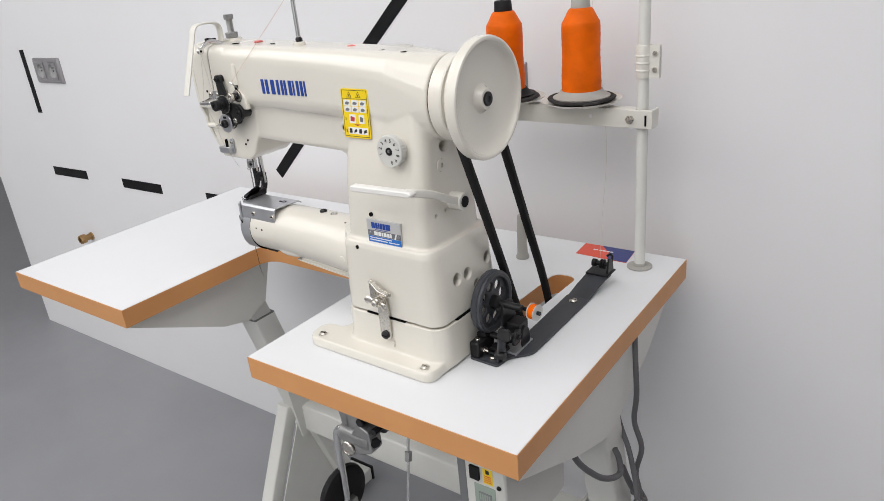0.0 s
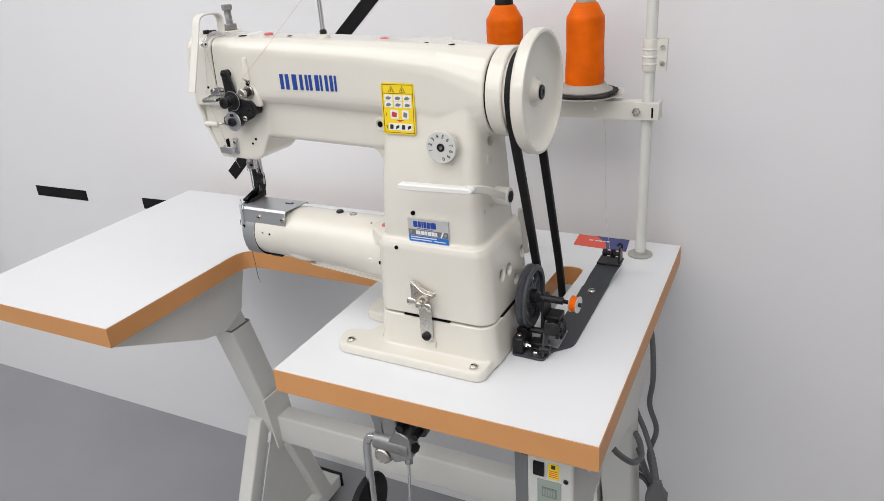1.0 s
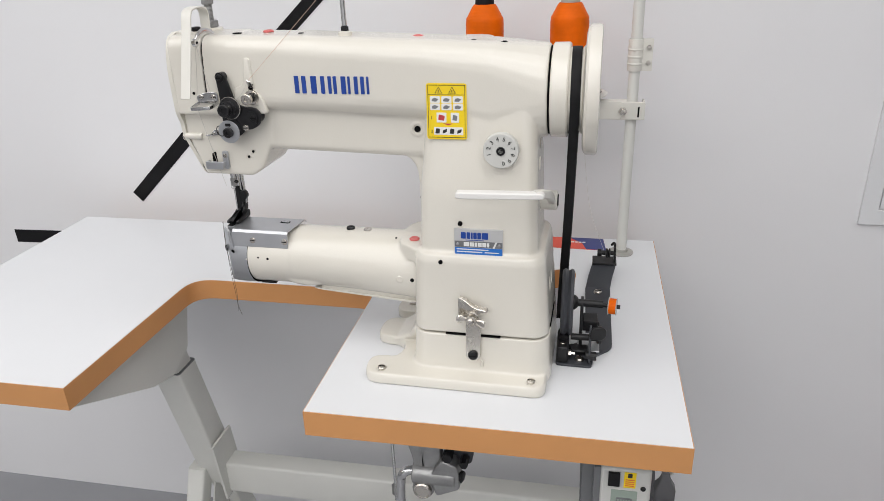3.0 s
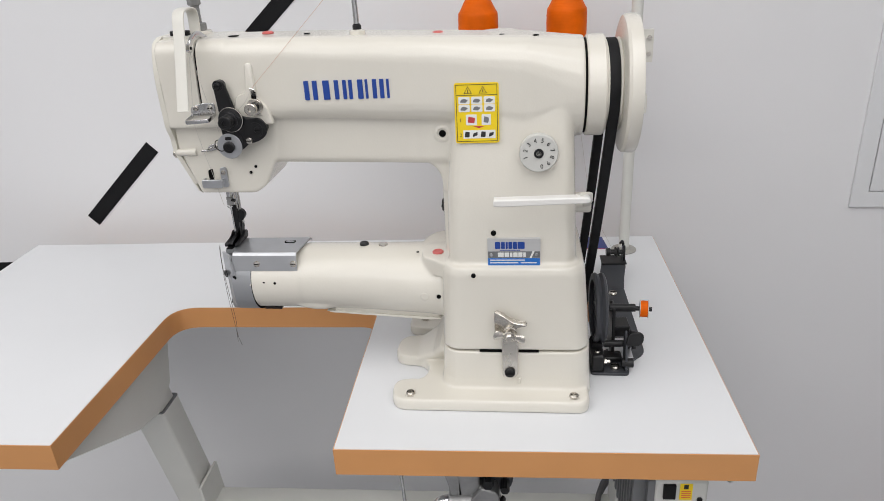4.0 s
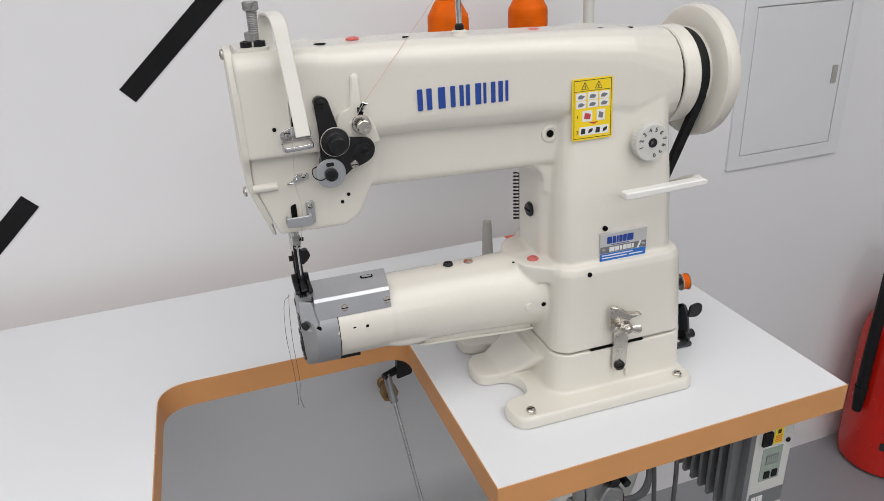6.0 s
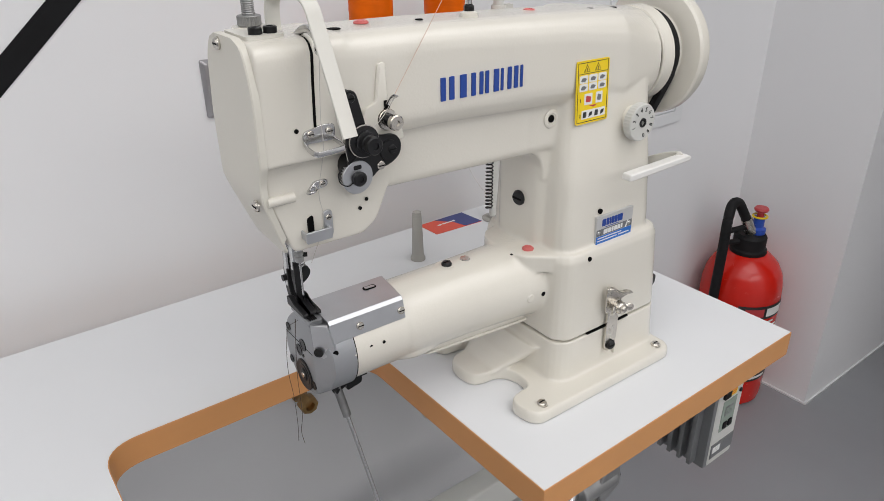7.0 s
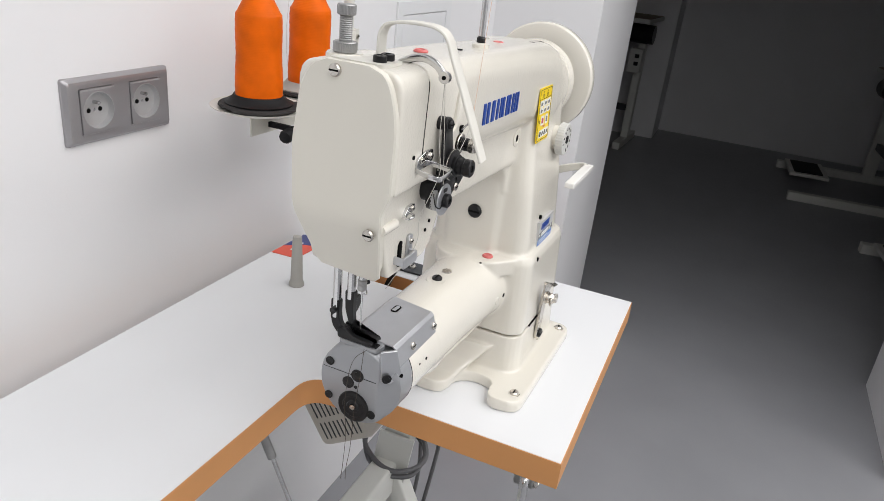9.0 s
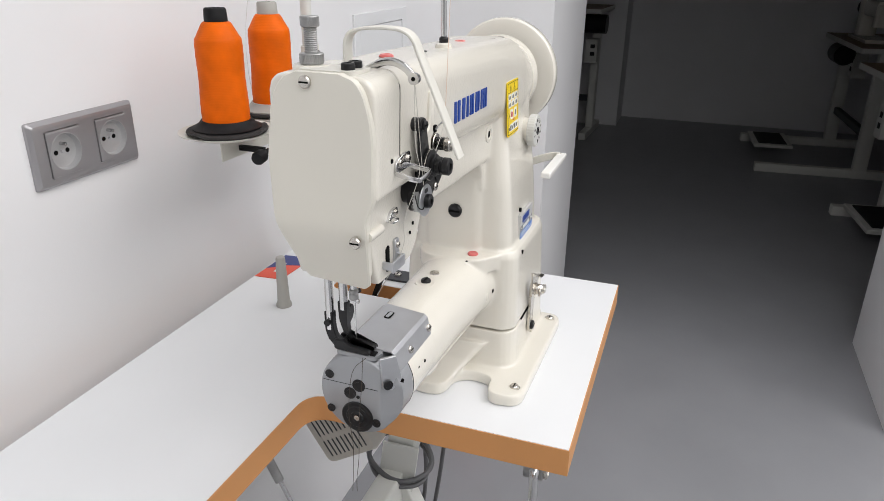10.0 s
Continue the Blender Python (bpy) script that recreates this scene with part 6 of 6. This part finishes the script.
part("gear_casting", b, ZINC, kl, bevel=0.002)
b = B(); prism(b, round_poly([(0.028, T - TH), (0.046, T - TH), (0.062, 0.800), (0.066, 0.745), (0.052, 0.740), (0.046, 0.795)], 0.006, 3), "y", -0.036, -0.026)
part("stop_arm", b, ZINC, kl, bevel=0.001)
b = B(); turned(b, [(0.009, 0), (0.009, 0.004), (0.005, 0.005), (0, 0.005)], (0.114, -0.034, 0.768), (1, -0.4, 0), 6)
part("bolt", b, BLACK, kl)
b = B(); turned(b, [(0.0135, 0), (0.0135, 0.004), (0.0118, 0.006), (0.0105, 0.006), (0.0100, 0.005), (0, 0.005)], (0.060, -0.040, 0.742), (0, -1, 0), 24)
part("knurled_bolt", b, NICKEL, kl)
b = B(); prism(b, round_poly([(0.088, 0.772), (0.128, 0.780), (0.132, 0.800), (0.116, T - TH), (0.094, T - TH)], 0.005, 3), "y", -0.020, -0.006)
part("stop_bracket", b, CHARCOAL, kl, bevel=0.001)
b = B(); rod(b, (0.098, -0.046, 0.806), (0.098, -0.012, 0.806), 0.0075, seg=6); rod(b, (0.120, -0.040, 0.792), (0.120, -0.012, 0.792), 0.006, seg=6)
part("hex_bolt", b, BLACK, kl)
b = B(); tube(b, [(0.060, -0.026, 0.762), (0.040, -0.028, 0.764), (0.029, -0.030, 0.758), (0.025, -0.031, 0.742), (0.024, -0.032, 0.70), (0.023, -0.033, 0.60), (0.022, -0.034, 0.50)], 0.0068, 12)
part("rod", b, CHROME, kl)
b = B(); turned(b, [(0.046, -0.007), (0.052, -0.004), (0.054, 0.002), (0.050, 0.008), (0.040, 0.010), (0, 0.011)], (0.014, -0.030, 0.618), (-1, 0, 0), 32)
part("knee_pad", b, RUBBER, kl, "round black knee pad")
b = B(); box(b, 0.012, 0.034, -0.046, -0.016, 0.590, 0.610)
part("pad_clamp", b, ZINC, kl, bevel=0.002)

# cables
def cable(pts, r, label):
    b = B(); tube(b, pts, r, 10, 6)
    return solid("power_cable", b, CABLE, label, "cable", "grey cables under the table")
cable([(0.352, 0.36, T - TH - 0.004), (0.362, 0.33, 0.77), (0.374, 0.306, 0.705), (0.386, 0.296, 0.675), (0.404, 0.285, 0.645), (0.424, 0.265, 0.605), (0.436, 0.248, 0.568)], 0.0048, "grey mains cable hanging down behind the table end")
cable([(0.355, 0.112, 0.80), (0.362, 0.125, 0.765), (0.380, 0.135, 0.715), (0.399, 0.165, 0.672), (0.405, 0.205, 0.640), (0.408, 0.238, 0.628), (0.402, 0.248, 0.648), (0.393, 0.250, 0.665)], 0.0052, "grey cable looping beside the table leg")
cable([(0.388, 0.345, T - TH - 0.004), (0.404, 0.310, 0.810), (0.409, 0.305, 0.745), (0.406, 0.305, 0.690), (0.421, 0.303, 0.640), (0.411, 0.305, 0.580), (0.422, 0.302, 0.520), (0.43, 0.29, 0.35), (0.45, 0.32, 0.15), (0.47, 0.38, 0.006), (0.55, 0.47, 0.006), (0.70, 0.55, 0.006)], 0.0048, "grey cable running down to the floor")
coil = []
for i in range(25):
    a = 6.283185 * i / 12 + 0.6
    k = random.Random(i).uniform(-0.006, 0.006)
    coil.append((0.356 + (0.060 + k) * math.cos(a), 0.322 + (0.068 - k) * math.sin(a), 0.455 - 0.0014 * i + 0.022 * math.sin(a + 1.0)))
cable([(0.397, 0.275, 0.61), (0.405, 0.300, 0.55), (0.412, 0.335, 0.495)] + coil, 0.0055, "thick grey cable coiled round the table leg")
pg = thing("mains_plug", (0.436, 0.246, 0.52), "dark grey mains plug hanging on its cable", "plug")
b = B(); loft(b, [[(0.437 + p[0] * s, 0.245 + p[1] * s, z) for p in rrect(-0.018, 0.018, -0.014, 0.014, 0.005, 3)] for z, s in ((0.575, 0.35), (0.560, 0.55), (0.545, 1.0), (0.518, 1.0), (0.514, 0.9))])
part("plug_body", b, CABLE, pg)
cable([(0.437, 0.245, 0.52), (0.445, 0.25, 0.45), (0.46, 0.27, 0.30), (0.47, 0.30, 0.12), (0.48, 0.34, 0.006), (0.52, 0.42, 0.006), (0.62, 0.53, 0.006)], 0.0048, "grey cable hanging from the mains plug")

# treadle rod and its lever under the slot
tr = thing("treadle_rod", (-0.06, 0.22, 0.10), "thin steel treadle rod leading up to a lever under the table", "pull rod")
b = B(); rod(b, (-0.030, 0.130, 0.15), (-0.100, 0.328, 0.775), 0.0034)
part("rod", b, CHROME, tr)
b = B(); rod(b, (-0.0965, 0.318, 0.742), (-0.102, 0.3335, 0.790), 0.0068)
part("coupling", b, ZINC, tr)
b = B(); rod(b, (-0.0655, 0.231, 0.468), (-0.0675, 0.237, 0.487), 0.0085, seg=6)
part("coupling", b, ZINC, tr)
b = B(); rod(b, (-0.108, 0.330, 0.787), (-0.070, 0.345, 0.790), 0.0065); prism(b, round_poly([(-0.085, 0.775), (-0.058, 0.780), (-0.052, T - TH), (-0.078, T - TH)], 0.004, 3), "y", 0.332, 0.346)
part("lever", b, BLACK, tr, bevel=0.001)
b = B(); box(b, -0.14, 0.10, 0.05, 0.24, 0.11, 0.122)
part("pedal", b, RUBBER, tr, bevel=0.004)
b = B(); rod(b, (-0.20, 0.23, 0.116), (0.16, 0.23, 0.116), 0.007)
part("pedal_axle", b, CHROME, tr)
for px in (-0.20, 0.15):
    b = B(); box(b, px, px + 0.012, 0.215, 0.245, 0.0, 0.125)
    part("pedal_stand", b, LEGPAINT, tr)

# ---------- threads ----------
def strand(pts, r, material, label):
    b = B(); tube(b, pts, r, 5, 5)
    return solid("thread", b, material, label, "thread", "loose sewing threads")


strand([(0.0250, 0.1040, 1.501), (-0.070, 0.0740, 1.403), (-0.1645, 0.0450, 1.3065)], 0.00028, THREADORANGE, "pale thread running from pin to tension guide")
strand([(-0.1645, 0.045, 1.3065), (-0.176, 0.046, 1.290), (-0.1960, 0.0470, 1.2740)], 0.0003, THREADMAT, "pale thread running to the tension discs")
strand([(-0.2310, 0.0490, 1.3520), (-0.2220, 0.0480, 1.30), (-0.2130, 0.0480, 1.2560)], 0.0003, THREADMAT, "pale thread hanging from the take-up lever")
strand([(-0.2315, 0.0490, 1.3520), (-0.2370, 0.0460, 1.30), (-0.2390, 0.0420, 1.2740), (-0.2400, 0.0560, 1.2310), (-0.2360, 0.0600, 1.200), (-0.2400, 0.0850, 1.150)], 0.0003, THREADMAT, "pale thread leading down to the needle")
strand([(-0.2600, 0.0930, 1.0905), (-0.2625, 0.0940, 1.06), (-0.2630, 0.0980, 1.02), (-0.2615, 0.1010, 0.97), (-0.2640, 0.1030, 0.945), (-0.2610, 0.1050, 0.925)], 0.0003, THREADBROWN, "loose brown thread tail hanging from the needle plate")
strand([(-0.2590, 0.0900, 1.0905), (-0.2660, 0.1020, 1.075), (-0.2690, 0.1060, 1.03), (-0.2670, 0.1040, 0.99), (-0.2660, 0.1060, 0.95), (-0.2670, 0.1070, 0.930)], 0.00028, THREADBROWN, "loose thin thread tail hanging beside the bed")
strand([(0.2300, 0.4850, 1.52), (0.2370, 0.5360, 1.30), (0.2620, 0.5200, 1.12), (0.2800, 0.4600, 1.00), (0.3080, 0.3850, 0.945)], 0.0003, THREADMAT, "thin thread hanging from the stand to the winder")

# ---------- machines in the unlit room ----------
def far_machine(x, y, turn, label, o=0.0, h=0.90, xa=-0.30, xb=0.30, box_y=0.20, drop=0.18, box_x=-0.23):
    """A sewing machine on its table: board, stand, head and control box, as seen from across the room."""
    th = thing("sewing_station", (x, y, 0), label, "sewing machine", "sewing stations in the unlit room", turn)
    x += o
    b = B(); box(b, x + xa, x + xb, y - 0.55, y + 0.55, h - 0.035, h)
    tt = part("tabletop", b, WOODTOP, th, bevel=0.003)
    b = B(); box(b, x + xa - 0.004, x + xa, y - 0.55, y + 0.55, h - 0.035, h - 0.002); box(b, x + xa, x + xb, y - 0.554, y - 0.55, h - 0.035, h - 0.002)
    part("edge_band", b, BOXGREY, tt, "pale edge band")
    for s in (-1, 1):
        b = B(); loft(b, [[(x + p[0], y + s * 0.48 + p[1], z) for p in rrect(-0.045, 0.045, -0.030, 0.030, 0.006, 3)] for z in (0.06, h - 0.035)])
        lg = part("leg", b, LEGPAINT, th)
        b = B(); box(b, x - o - 0.30, x + 0.30, y + s * 0.48 - 0.03, y + s * 0.48 + 0.03, 0.0, 0.06)
        part("foot", b, LEGPAINT, lg, bevel=0.004)
    b = B(); box(b, x - 0.02, x + 0.02, y - 0.48, y + 0.48, 0.28, 0.33)
    part("cross_rail", b, CHARCOAL, th)
    b = B(); box(b, x - o - 0.26, x - o + 0.02, y - 0.06, y + 0.40, 0.075, 0.10)
    pd = part("pedal", b, LEGPAINT, th, bevel=0.004)
    b = B(); box(b, x - o - 0.225, x - o - 0.02, y - 0.02, y + 0.36, 0.100, 0.106)
    part("pedal_mat", b, RUBBER, pd)
    b = B()
    box(b, x - 0.09, x + 0.09, y - 0.25, y + 0.25, h + 0.0, h + 0.025)
    loft(b, [[(x + p[0], y + 0.16 + p[1], z) for p in rrect(-0.06, 0.06, -0.07, 0.07, 0.02, 3)] for z in (h + 0.015, h + 0.275)])
    loft(b, [[(x + p[0], yy, h + 0.215 + p[1]) for p in rrect(-0.055, 0.055, -0.05, 0.06, 0.025, 3)] for yy in (y - 0.22, y + 0.22)])
    loft(b, [[(x + p[0], y - 0.20 + p[1], z) for p in rrect(-0.05, 0.05, -0.035, 0.05, 0.015, 3)] for z in (h + 0.105, h + 0.255)])
    hd = part("machine_head", b, CREAM, th, bevel=0.004)
    b = B(); turned(b, [(0.055, 0), (0.065, 0.006), (0.065, 0.026), (0.05, 0.03), (0, 0.03)], (x, y + 0.225, h + 0.215), (0, 1, 0), 28)
    part("hand_wheel", b, BLACK, hd)
    b = B(); box(b, x + box_x, x + box_x + 0.10, y + box_y, y + box_y + 0.10, h - drop - 0.185, h - drop)
    cbx = part("control_box", b, BOXGREY, th, bevel=0.003)
    for z in (h - drop - 0.13, h - drop - 0.07):
        b = B(); box(b, x + box_x - 0.003, x + box_x + 0.001, y + box_y + 0.02, y + box_y + 0.055, z, z + 0.03)
        part("button", b, RUBBER, cbx)
    b = B(); rod(b, (x - 0.10, y + box_y - 0.04, h - 0.13), (x - 0.10, y + box_y + 0.18, h - 0.13), 0.075, seg=28)
    part("motor", b, BLACK, th)
    b = B(); rod(b, (x + 0.22, y + 0.35, h), (x + 0.22, y + 0.35, h + 0.68), 0.009)
    part("thread_pole", b, LEGPAINT, th)
    return th


far_machine(5.24, -0.92, -86, "cream sewing machine on a table standing in the unlit room", 0.39, 0.90, -0.17, 0.43, box_x=-0.02, drop=0.12)
far_machine(5.50, 1.15, -3, "sewing machine on a wooden table standing in a dark corner", 0.0, 1.06, -0.30, 0.30, -0.53, 0.24)
far_machine(3.42, -1.40, -84, "sewing machine table half hidden behind the passage wall")
